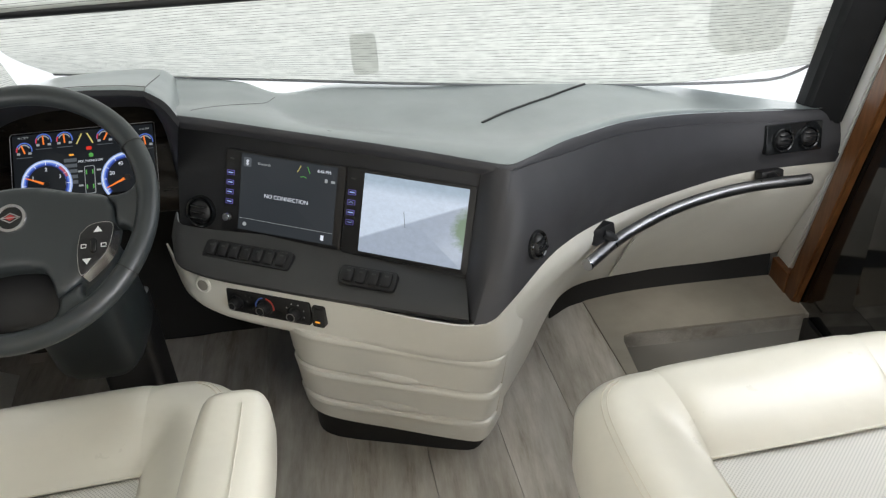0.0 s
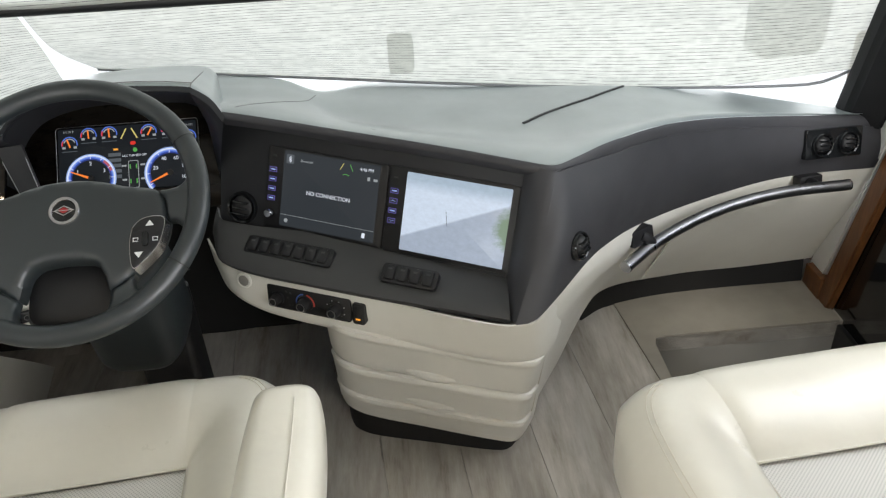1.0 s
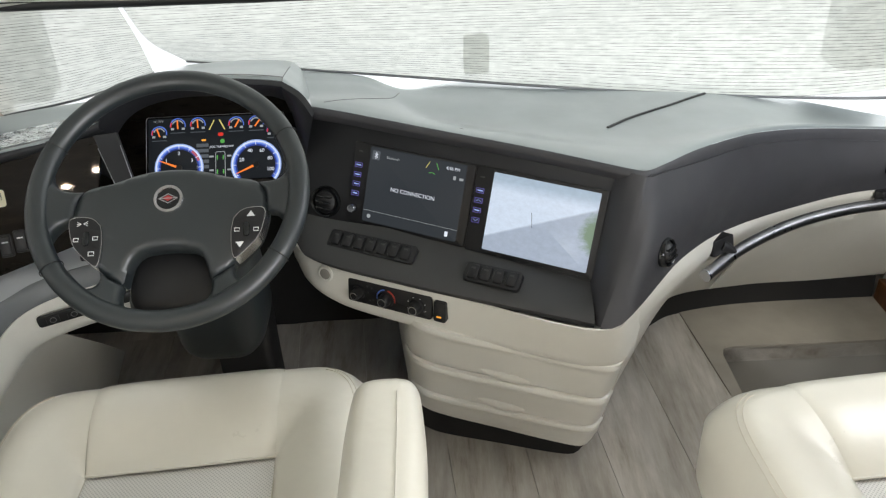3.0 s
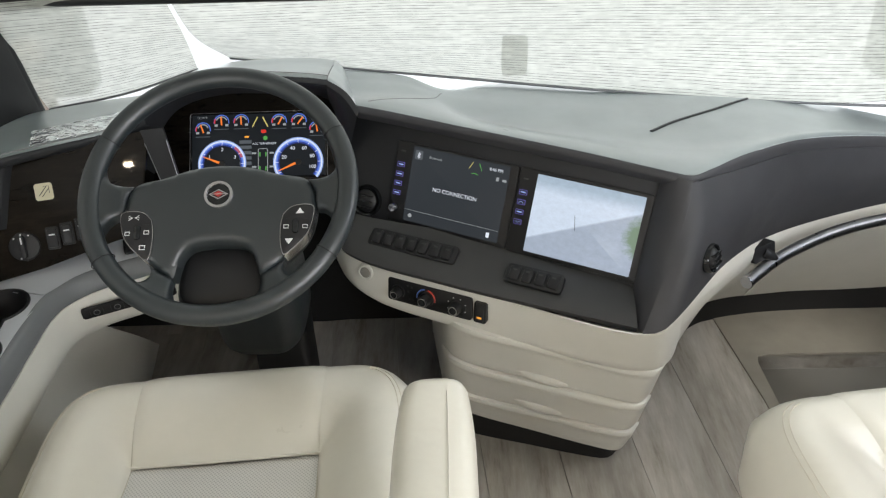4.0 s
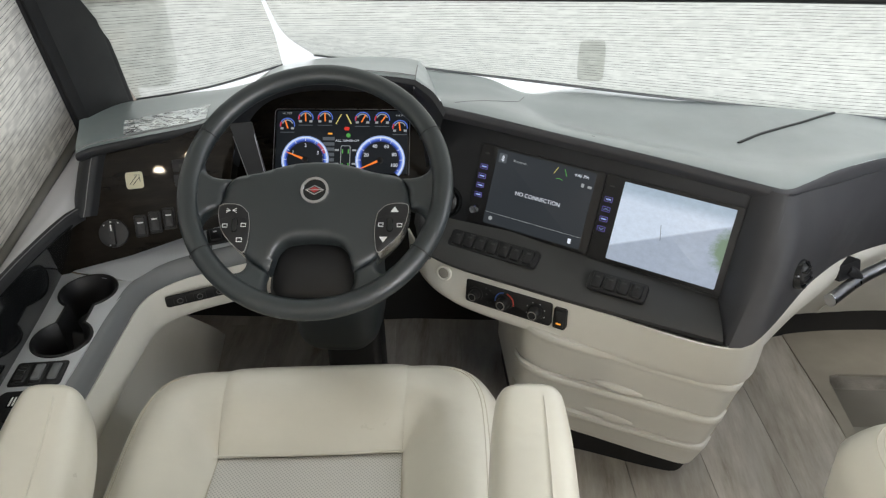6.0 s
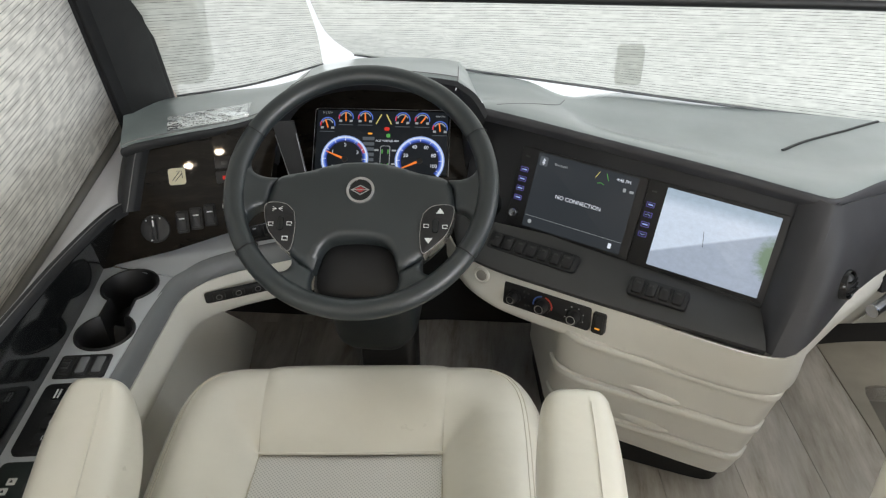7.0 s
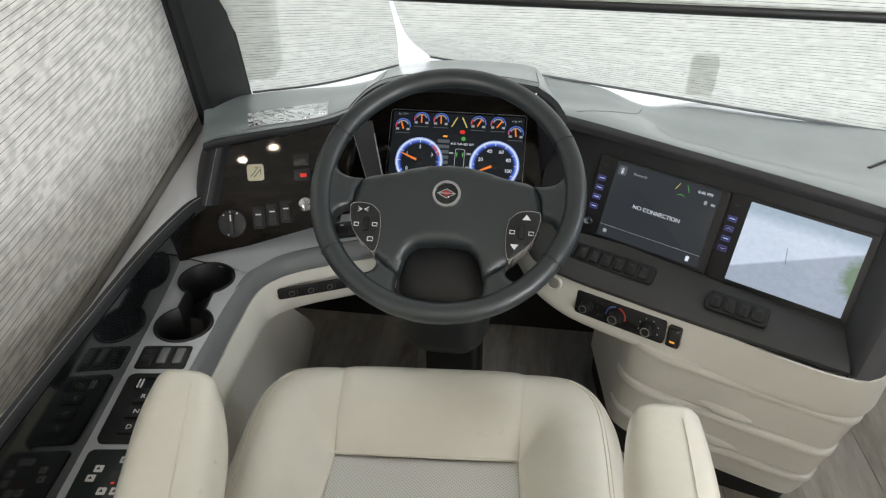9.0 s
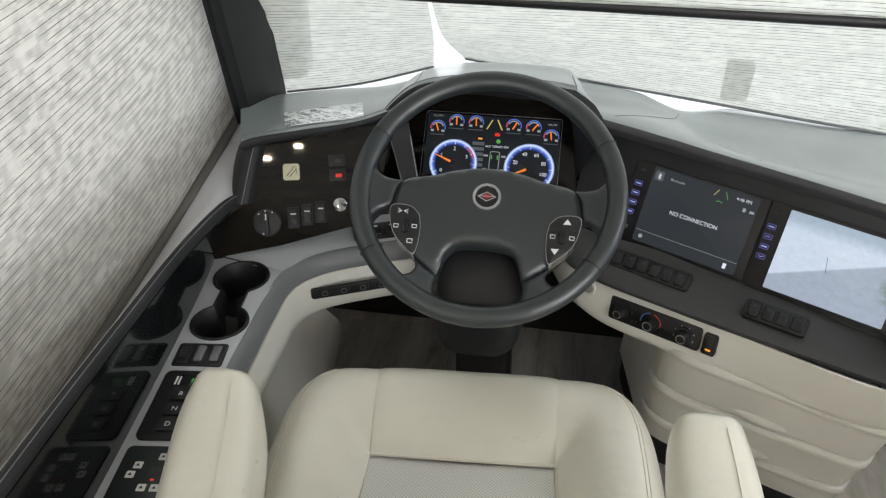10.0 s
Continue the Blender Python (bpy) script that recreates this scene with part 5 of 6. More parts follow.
for a in (60, 95, 130, 250):
    part("mark", rrect(M_W @ Matrix.Translation((-0.058 + 0.0255 * math.cos(radians(a)), -0.108 + 0.0255 * math.sin(radians(a)), 0)), -0.0015, -0.0015, 0.0015, 0.0015, 0.005, 0.0067, 0.0005, 0.0001), LEGEND, hk)
for x, y in ((0.000, -0.099), (0.030, -0.094), (0.060, -0.089)):
    s = part("rocker_switch", rrect(M_W, x - 0.013, y - 0.024, x + 0.013, y + 0.024, -0.003, 0.002, 0.004), BLACK, wood)
    part("rocker", rrect(M_W, x - 0.010, y - 0.020, x + 0.010, y + 0.020, 0.001, 0.006, 0.004, 0.003), BLACK, s)
    part("legend", rrect(M_W, x - 0.006, y + 0.006, x + 0.006, y + 0.009, 0.006, 0.0064, 0.0005, 0.0001), LEGEND, s)
for x, y in ((0.100, 0.022), (0.100, -0.010)):
    s = part("rocker_switch", rrect(M_W, x - 0.018, y - 0.013, x + 0.018, y + 0.013, -0.003, 0.003, 0.003), BLACK, wood)
    part("legend", rrect(M_W, x - 0.004, y - 0.005, x + 0.010, y + 0.003, 0.003, 0.0036, 0.001, 0.0001), L_RED if y < 0 else SHELF, s)
key = part("ignition_switch", lathe(M_W, 0.103, -0.075, [(0.016, -0.003), (0.015, 0.006), (0.010, 0.009), (0.001, 0.009)], 20), CHROME, wood, "bright ignition lock")
part("key", rrect(M_W, 0.101, -0.086, 0.105, -0.064, 0.008, 0.026, 0.0015), STEEL, key)
for x0, x1 in ((0.217, 0.245), (0.262, 0.278)):
    part("bright_strip", tube([M_W @ V(x0, 0.072, 0.004), M_W @ V(x1, -0.05, 0.004)], 0.0007, 5), STEEL, wood)
part("inner_cheek", slab(M_W, [(0.212, 0.10), (0.252, -0.10), (0.290, -0.11), (0.260, 0.10)], -0.012, 0.003, 0.004), DARK_SOFT, dash, "black cheek beside the instruments")

# ---- steering wheel and column ----
M_H = plane_frame((-0.666, 1.166, 0.883), (0.9995, 0.032, 0), (0, 0.78, 0.62))
wheel = thing("steering_wheel", "black leather steering wheel with a round badge", "steering wheel", (-0.666, 1.25, 0.80))
bm = bmesh.new()
R0, SEG, TS = 0.2225, 96, 16
rws = []
for i in range(SEG + 1):
    a = 2 * math.pi * i / SEG
    rr = 0.0183
    rws.append(ring(bm, [M_H @ V((R0 + rr * math.cos(b)) * math.cos(a), (R0 + rr * math.cos(b)) * math.sin(a), rr * 0.95 * math.sin(b)) for b in [2 * math.pi * k / TS for k in range(TS)]]))
skin(bm, rws, True)
bmesh.ops.remove_doubles(bm, verts=bm.verts, dist=0.0002)
rim = part("rim", bm, WHEEL, wheel)
for deg in (27, 153, 213, 327):
    a = radians(deg)
    part("rim_seam", tube([M_H @ V((R0 + 0.0200 * math.cos(b)) * math.cos(a), (R0 + 0.0200 * math.cos(b)) * math.sin(a), 0.0195 * math.sin(b)) for b in [2 * math.pi * k / 20 for k in range(21)]], 0.0009, 5), BLACK, wheel)


def dome(m, pts, levels):
    """A cushion with the outline pts; levels: (scale, height)."""
    bm = bmesh.new()
    c = sum((V(x, y) for x, y in pts), V(0, 0)) / len(pts)
    loop = [p.to_2d() for p in curve([V(x, y, 0) for x, y in pts + [pts[0]]], 72)][:-1]
    skin(bm, [ring(bm, [m @ V(c.x + (p.x - c.x) * k, c.y + (p.y - c.y) * k, h) for p in loop]) for k, h in levels], True, True)
    return bm


def hub_top(x, y):
    return 0.003 - 0.011 * (x / 0.16) ** 2 - 0.007 * ((y + 0.03) / 0.10) ** 2


def spoke_top(x, y):
    f = max(0.0, min(1.0, (math.hypot(x, y) - 0.150) / 0.07))
    return -0.010 + 0.021 * f * f


def both(pts):
    return pts + [(-x, y) for x, y in reversed(pts) if abs(x) > 1e-6]


hub_pts = both([(0.0, 0.049), (0.030, 0.047), (0.058, 0.042), (0.10, 0.030), (0.146, 0.021), (0.160, 0.000), (0.165, -0.033), (0.160, -0.062), (0.150, -0.087), (0.131, -0.110), (0.112, -0.127), (0.092, -0.141), (0.074, -0.152), (0.068, -0.135), (0.060, -0.114), (0.045, -0.100), (0.020, -0.096), (0.0, -0.095)])
part("hub", relief(M_H, hub_pts, hub_top, 0.007, 0.006, 0.030, 0.009, 140), WHEEL, wheel, "black moulded hub pad", angle=60)
for s in (-1, 1):
    side = [(0.147, 0.021), (0.161, 0.000), (0.166, -0.034), (0.181, -0.040), (0.193, -0.055), (0.200, -0.075), (0.207, -0.083), (0.220, -0.055), (0.2235, 0.0), (0.221, 0.040), (0.212, 0.066), (0.207, 0.060), (0.203, 0.040), (0.192, 0.026), (0.172, 0.021)]
    low = [(0.113, -0.127), (0.110, -0.142), (0.118, -0.155), (0.133, -0.159), (0.148, -0.152), (0.158, -0.148), (0.160, -0.155), (0.140, -0.176), (0.100, -0.200), (0.060, -0.215), (0.030, -0.221), (0.026, -0.214), (0.045, -0.207), (0.062, -0.199), (0.073, -0.184), (0.076, -0.168), (0.075, -0.153), (0.094, -0.141)]
    part("spoke", relief(M_H, [(s * x, y) for x, y in side], spoke_top, 0.007, 0.007, 0.020, 0.006, 110), WHEEL, wheel, "black leather side spoke", angle=60)
    part("lower_spoke", relief(M_H, [(s * x, y) for x, y in low], spoke_top, 0.007, 0.005, 0.020, 0.006, 120), WHEEL, wheel, "black leather lower spoke", angle=60)
    pod = [(s * x, y) for x, y in ((0.111, -0.049), (0.126, -0.035), (0.150, -0.031), (0.165, -0.036), (0.163, -0.062), (0.153, -0.088), (0.131, -0.112), (0.114, -0.124), (0.108, -0.106), (0.107, -0.072))]
    trim = part("switch_pod", dome(M_H, pod, [(1.0, -0.03), (1.0, -0.003), (0.975, 0.0), (0.93, 0.0)]), CHROME, wheel, "switch pod with a bright rim")
    part("pod_face", dome(M_H, pod, [(0.94, -0.006), (0.94, 0.0005), (0.90, 0.0015), (0.4, 0.002), (0.05, 0.002)]), BLACK, trim)
    part("centre_button", slab(M_H, outline(s * 0.1335 - 0.0055, -0.086, s * 0.1335 + 0.0055, -0.060, 0.005), 0.001, 0.0045, 0.002), GLOSS, trim)
    part("split_line", tube(curve([M_H @ V(s * x, y, 0.0018) for x, y in ((0.112, -0.060), (0.135, -0.056), (0.160, -0.062))], 8), 0.0006, 4), DARK_SOFT, trim)
    for x, y, w, h in ((0.141, -0.046, 0.016, 0.007), (0.150, -0.074, 0.009, 0.007), (0.118, -0.073, 0.009, 0.007), (0.123, -0.100, 0.010, 0.008)):
        cx, z0, z1 = s * x, 0.0015, 0.0026
        if s > 0 and w != 0.009:
            tri = [(cx - 0.007, y - 0.004), (cx + 0.007, y - 0.004), (cx, y + 0.006)] if y > -0.05 else [(cx - 0.007, y + 0.005), (cx, y - 0.005), (cx + 0.007, y + 0.005)]
            part("legend", slab(M_H, tri, z0, z1, 0.0001), LEGEND, trim, smooth=False)
        elif w == 0.016:
            part("legend", join(*[tube([M_H @ V(cx + 0.002 * q, y, 0.0025), M_H @ V(cx + 0.009 * q, y + 0.004 * k, 0.0025)], 0.0006, 4) for q in (-1, 1) for k in (-1, 0, 1)]), LEGEND, trim)
        else:
            part("legend", join(*[rrect(M_H, cx + a, y + b, cx + c, y + d, z0, z1, 0.0003, 0.0001) for a, b, c, d in ((-w / 2, -h / 2, w / 2, -h / 2 + 0.0012), (-w / 2, h / 2 - 0.0012, w / 2, h / 2), (-w / 2, -h / 2, -w / 2 + 0.0012, h / 2), (w / 2 - 0.0012, -h * 0.1, w / 2, h / 2))]), LEGEND, trim)
M_N = M_H @ Matrix.Translation((0.001, -0.0135, -0.0235))
badge = part("badge", lathe(M_N, 0, 0.004, [(0.0265, 0.015), (0.0265, 0.026), (0.0245, 0.029), (0.020, 0.029), (0.0185, 0.0265), (0.001, 0.0265)], 36), CHROME, wheel, "round chrome badge with a diamond")
part("badge_face", lathe(M_N, 0, 0.004, [(0.0188, 0.026), (0.0188, 0.0275), (0.001, 0.0278)], 28), GLOSS, badge)
for pts, mt, h in (([(-0.017, 0.004), (0, 0.0135), (0.017, 0.004), (0, -0.0055)], CHROME, 0.0283), ([(-0.0135, 0.004), (0, 0.0112), (0.0135, 0.004), (0, -0.0032)], GLOSS, 0.0287), ([(-0.010, 0.0046), (0, 0.0100), (0.010, 0.0046), (0, -0.0014)], surface("badge_red", (0.35, 0.03, 0.03), 0.4, relief=0), 0.0290), ([(-0.0150, 0.0048), (0.0150, 0.0048), (0.0150, 0.0032), (-0.0150, 0.0032)], CHROME, 0.0293)):
    part("diamond", slab(M_N, pts, 0.027, h, 0.0001), mt, badge, smooth=False)

column = thing("steering_column", "black steering column cover rising from the floor", "steering column", (-0.70, 1.7, 0))
bm = bmesh.new()
rws = []
for zz, yc, hw, hd in ((0.84, 1.215, 0.045, 0.035), (0.80, 1.255, 0.070, 0.055), (0.72, 1.300, 0.088, 0.085), (0.60, 1.350, 0.095, 0.100), (0.50, 1.385, 0.097, 0.104), (0.45, 1.402, 0.097, 0.104), (0.43, 1.408, 0.093, 0.101), (0.415, 1.412, 0.082, 0.092), (0.405, 1.415, 0.055, 0.065)):
    ang = [2 * math.pi * k / 36 for k in range(36)]
    rws.append(ring(bm, [V(-0.668 - 0.075 * (0.84 - zz) + hw * math.copysign(abs(math.cos(a)) ** 0.5, math.cos(a)), yc + hd * math.copysign(abs(math.sin(a)) ** 0.6, math.sin(a)), zz + 0.06 * math.sin(a) * (0.84 - zz)) for a in ang]))
skin(bm, rws, True, True)
part("cover", bm, WHEEL, column, "black moulded column shroud")
part("stem", rrect(Matrix.Translation((-0.697, 1.50, 0)), -0.068, -0.045, 0.068, 0.06, 0.05, 0.46, 0.02), BLACK, column)
part("boot", lathe(plane_frame((-0.70, 1.53, 0.0), (1, 0, 0), (0, 1, 0)), 0, 0, [(0.115, 0.0), (0.11, 0.03), (0.095, 0.06), (0.085, 0.10)], 28), RUBBER, column, "black rubber boot at the floor")
part("stalk", tube(curve([V(-0.73, 1.24, 0.80), V(-0.84, 1.215, 0.82), V(-0.905, 1.22, 0.825)], 10), 0.006, 8, radii=[0.005] * 6 + [0.008] * 4), BLACK, column)
part("clip", rrect(M_H, -0.080, -0.195, 0.080, -0.070, -0.085, -0.045, 0.03, 0.02), BLACK, column)

# ---- side console ----
cons = thing("side_console", "grey side console with cup holders and keypads on a cream base", "console", (-1.15, 0.9, 0))
OUT = [V(-1.282, 1.32, 0.590), V(-1.256, 1.20, 0.586), V(-1.228, 1.00, 0.582), V(-1.176, 0.6, 0.580), V(-1.12, 0.05, 0.578)]
INN = [V(-1.112, 1.285, 0.590), V(-1.117, 1.17, 0.586), V(-1.112, 1.05, 0.582), V(-1.090, 0.6, 0.580), V(-1.05, 0.05, 0.578)]


def cup_outline(grow=0.0):
    """Two round wells joined by a narrow neck, as one closed outline."""
    a, b, ra, rb, neck = V(-1.190, 1.248), V(-1.172, 1.094), 0.056 + grow, 0.0535 + grow, 0.026 + grow
    d = (b - a).normalized()
    n = V(-d.y, d.x)
    pts = []
    t0 = math.asin(neck / ra)
    for k in range(29):
        t = t0 + (2 * math.pi - 2 * t0) * k / 28
        pts.append(a + d * ra * math.cos(t) + n * ra * math.sin(t))
    t0 = math.asin(neck / rb)
    for k in range(29):
        t = math.pi + t0 + (2 * math.pi - 2 * t0) * k / 28
        pts.append(b + d * rb * math.cos(t) + n * rb * math.sin(t))
    return [(p.x, p.y) for p in pts]


edge = [(p.x, p.y) for p in curve(OUT, 40)] + [(p.x, p.y) for p in reversed(curve(INN, 40))]
part("console_top", relief(Matrix.Identity(4), edge, lambda x, y: 0.578 + 0.012 * max(0.0, min(1.0, (y - 0.05) / 1.25)), 0.004, 0.002, 0.006, 0.016, 0, [cup_outline()]), GREY_TOP, cons, "satin grey console top")
bm = bmesh.new()
cup_rows = [(0.004, 0.5885), (0.003, 0.5925), (-0.001, 0.5925), (-0.004, 0.586), (-0.008, 0.540), (-0.012, 0.512)]
skin(bm, [ring(bm, [(x, y, h - 0.012 * (1.25 - y) / 1.2) for x, y in cup_outline(g)]) for g, h in cup_rows], True)
bm.faces.new(ring(bm, [(x, y, 0.512) for x, y in cup_outline(-0.012)]))
cw = part("cup_holder", bm, BLACK, cons, "deep black double cup holder")
part("saddle", sheet([[(-1.216, 1.196, 0.515), (-1.210, 1.172, 0.545), (-1.206, 1.146, 0.515)], [(-1.181, 1.196, 0.515), (-1.181, 1.171, 0.540), (-1.181, 1.146, 0.515)], [(-1.146, 1.196, 0.515), (-1.152, 1.172, 0.545), (-1.152, 1.146, 0.515)]], 12, 12, 0.004), BLACK, cw)
# rounded grey edge that swings round under the wood panel
E0 = [V(-0.72, 1.50, 0.600), V(-0.84, 1.462, 0.600), V(-0.95, 1.418, 0.597), V(-1.06, 1.358, 0.593), V(-1.112, 1.285, 0.590), V(-1.117, 1.17, 0.586), V(-1.112, 1.05, 0.582), V(-1.090, 0.6, 0.580), V(-1.05, 0.05, 0.578)]
inset = [V(0.03, 0.0, 0), V(0.0, -0.03, 0), V(0.01, -0.03, 0), V(0.02, -0.024, 0), V(0.028, -0.01, 0), V(0.030, -0.004, 0), V(0.030, 0, 0), V(0.03, 0, 0), V(0.03, 0, 0)]
inset = [d * 0.75 for d in inset]
E1 = [p + d * 0.5 + V(0, 0, -0.004) for p, d in zip(E0, inset)]
E2 = [p + d + V(0, 0, -0.030) for p, d in zip(E0, inset)]
part("console_edge", sheet([E0, E1, E2, [p + V(0, 0, -0.012) for p in E2]], 80, 10, 0.003), GREY_SIDE, cons, "grey rounded console edge")
part("console_shelf", sheet([[V(-0.72, 1.60, 0.628), V(-0.86, 1.545, 0.622), V(-1.0, 1.49, 0.618), V(-1.14, 1.42, 0.612), V(-1.285, 1.325, 0.592)], [V(-0.72, 1.501, 0.600), V(-0.84, 1.463, 0.600), V(-0.95, 1.419, 0.597), V(-1.06, 1.359, 0.593), V(-1.113, 1.286, 0.590)]], 40, 8, 0.003), GREY_TOP, cons, "grey ledge under the wood panel")
M_B = plane_frame((-0.945, 1.455, 0.609), (0.93, 0.36, 0.02), (-0.35, 0.90, 0.2))
sb = part("switch_bank", rrect(M_B, -0.055, -0.024, 0.06, 0.024, -0.003, 0.004, 0.006), BLACK, cons, "black pair of rocker switches")
for x in (-0.036, -0.004, 0.030):
    part("rocker", rrect(M_B, x - 0.012, -0.018, x + 0.013, 0.018, 0.003, 0.009, 0.004, 0.003), BLACK, sb)
    part("legend", rrect(M_B, x - 0.004, 0.004, x + 0.004, 0.009, 0.009, 0.0094, 0.001, 0.0001), LEGEND, sb)
# cream base with a button strip and the knee panel
C0 = [p + V(0, 0, -0.010) for p in E2]
C1 = [p + d.normalized() * 0.012 + V(0, 0, -0.065) for p, d in zip(E2, inset)]
C2 = [p + d.normalized() * 0.004 + V(0, 0, -0.095) for p, d in zip(E2, inset)]
C3 = [p - d.normalized() * 0.045 + V(0, 0, -0.115) for p, d in zip(E2, inset)]
part("cream_band", sheet([C0, C1, C2, C3], 80, 14, 0.004), CREAM, cons, "cream moulded band of the console")
K0 = [p - d.normalized() * 0.03 + V(0, 0, -0.11) for p, d in zip(E2, inset)][3:]
K1 = [V(-1.19, 1.85, 0.0), V(-1.14, 1.55, 0.0), V(-1.10, 1.28, 0.0), V(-1.085, 1.05, 0.0), V(-1.08, 0.6, 0.0), V(-1.08, 0.05, 0.0)]
part("knee_panel", sheet([K0, [a.lerp(b, 0.5) + V(0.01, 0, 0) for a, b in zip(K0, K1)], K1], 40, 12, 0.004), CREAM, cons, "cream knee panel down to the floor")
M_P = plane_frame((-0.963, 1.349, 0.525), (0.905, 0.42, 0.02), (0.10, -0.02, 0.98))
pk = part("button_strip", rrect(M_P, -0.108, -0.0125, 0.088, 0.0125, -0.004, 0.004, 0.006), BLACK, cons, "black strip with four square buttons")
for k in range(4):
    x = -0.078 + 0.042 * k
    b = part("button", rrect(M_P, x - 0.013, -0.009, x + 0.013, 0.009, 0.003, 0.0055, 0.003), BLACK, pk)
    part("legend", arc_strip(M_P, x, 0, 0.0055, 0.0068, 0, 360, 0.006, 16), THREAD, b)


def keypad_frame(x, y):
    return plane_frame((x, y, 0.583), (1, 0.145, 0), (-0.145, 1, 0.004))


m = keypad_frame(-1.166, 0.995)
sp = part("switch_plate", rrect(m, -0.046, -0.032, 0.046, 0.032, -0.004, 0.006, 0.006), BLACK, cons, "three black window switches in a plate")
for k, x in enumerate((-0.029, 0.0, 0.029)):
    s = part("rocker", rrect(m, x - 0.0115, -0.026, x + 0.0115, 0.026, 0.005, 0.008, 0.004, 0.002), BLACK, sp)
    part("rocker_face", rrect(m, x - 0.008, -0.021, x + 0.008, 0.021, 0.0075, 0.0115, 0.003, 0.003), BLACK if k == 0 else GREY_SIDE, s)
    if k == 0:
        for j in range(5):
            part("ridge", rrect(m, x - 0.007, -0.013 + j * 0.007, x + 0.007, -0.0105 + j * 0.007, 0.011, 0.0135, 0.001, 0.0005), SHELF, s)
m = keypad_frame(-1.142, 0.866)
gp = part("gear_keypad", rrect(m, -0.050, -0.083, 0.050, 0.083, -0.004, 0.008, 0.012), BLACK, cons, "black gear selector keypad")
part("gear_screen", rrect(m, -0.030, 0.040, 0.034, 0.070, 0.007, 0.0088, 0.003), GLOSS, gp)
words("gear_sign", "N", m, 0.008, 0.055, 0.016, L_GREEN, gp, 0.0092)
part("gear_bars", join(*[rrect(m, -0.026 + q * 0.006, 0.044, -0.023 + q * 0.006, 0.066, 0.0088, 0.0094, 0.0005, 0.0001) for q in range(2)]), LEGEND, gp)
for t_, y in (("R", 0.018), ("N", -0.018), ("D", -0.054)):
    b = part("button", rrect(m, -0.022, y - 0.013, 0.024, y + 0.013, 0.007, 0.012, 0.004), BLACK, gp)
    words("letter", t_, m, -0.004, y, 0.014, LEGEND, b, 0.0124)
m = keypad_frame(-1.106, 0.668)
lp = part("levelling_keypad", rrect(m, -0.060, -0.105, 0.060, 0.105, -0.004, 0.005, 0.010), surface("keypad_green_black", (0.012, 0.018, 0.016), 0.3, relief=0), cons, "dark levelling keypad with white square keys")
for x, y in ((0.004, 0.082), (0.020, 0.082), (-0.030, 0.064), (-0.036, 0.045), (-0.010, 0.020), (0.010, 0.020), (0.030, 0.060), (0.030, 0.040)):
    k = part("key", rrect(m, x - 0.007, y - 0.007, x + 0.007, y + 0.007, 0.004, 0.0062, 0.0015), WHITE, lp, "white square key")
    part("arrow", slab(m, [(x - 0.003, y - 0.0025), (x + 0.003, y - 0.0025), (x, y + 0.003)], 0.006, 0.0066, 0.0001), BLACK, k, smooth=False)
part("outline_mark", join(*[rrect(m, -0.008 + q * 0.010, 0.044, -0.0005 + q * 0.010, 0.060, 0.0048, 0.0054, 0.001, 0.0001) for q in range(3)]), SHELF, lp)
part("red_mark", rrect(m, -0.002, 0.034, 0.004, 0.037, 0.0048, 0.0054, 0.001, 0.0001), L_RED, lp)
# gloss panel, leather sill and light-catching strip below the window
S0 = [V(-1.222, 1.395, 0.706), V(-1.236, 1.33, 0.713), V(-1.243, 1.16, 0.717), V(-1.230, 0.96, 0.725), V(-1.200, 0.66, 0.742), V(-1.150, 0.05, 0.750)]
part("side_panel", sheet([[p + V(0.001, 0, -0.012) for p in S0[1:]], [V(-1.282, 1.325, 0.592), V(-1.254, 1.16, 0.583), V(-1.224, 0.96, 0.579), V(-1.186, 0.66, 0.577), V(-1.12, 0.05, 0.575)]], 40, 8, 0.004), GLOSS, cons, "gloss black panel under the window sill")
S1 = [p + V(-0.008, 0.002, 0.007) for p in S0]
S2 = [p + V(-0.016, 0.005, 0.005) for p in S0]
part("sill_roll", sheet([[p + V(0.003, 0, -0.02) for p in S0], S0, S1, S2], 50, 12, 0.003), DARK_SOFT, cons, "black leather sill roll with light stitching")
cord("sill_stitching", [a.lerp(b, 0.5) + V(0.001, 0, 0.004) for a, b in zip(S0, S1)], 0.0009, THREAD, cons, 60)
LEDGE = [V(-1.345, 1.68, 0.770), V(-1.334, 1.40, 0.712), V(-1.334, 1.25, 0.676), V(-1.334, 1.04, 0.636), V(-1.33, 0.66, 0.570), V(-1.324, 0.05, 0.46)]
part("sill_ledge", sheet([[p + V(-0.002, 0, -0.001) for p in S2], [a.lerp(b, 0.5) + V(0, 0, 0.003) for a, b in zip(S2, LEDGE)], LEDGE], 40, 8, 0.003), SILVER, cons, "silver ledge between sill and shade")

# ---- grab rail ----
rail = thing("grab_rail", "curved dark steel grab rail on two black brackets", "grab rail", (0.7, 1.6, 0.46))
RP = curve([V(0.390, 1.437, 0.470), V(0.50, 1.525, 0.482), V(0.66, 1.605, 0.497), V(0.84, 1.655, 0.503), V(1.033, 1.68, 0.496)], 40)
part("tube", tube(RP, 0.0145, 18), STEEL, rail)
for end, nxt in ((RP[0], RP[1]), (RP[-1], RP[-2])):
    d = (end - nxt).normalized()
    part("end_cap", tube([end - d * 0.002, end + d * 0.0025], 0.0148, 18), CHROME, rail)
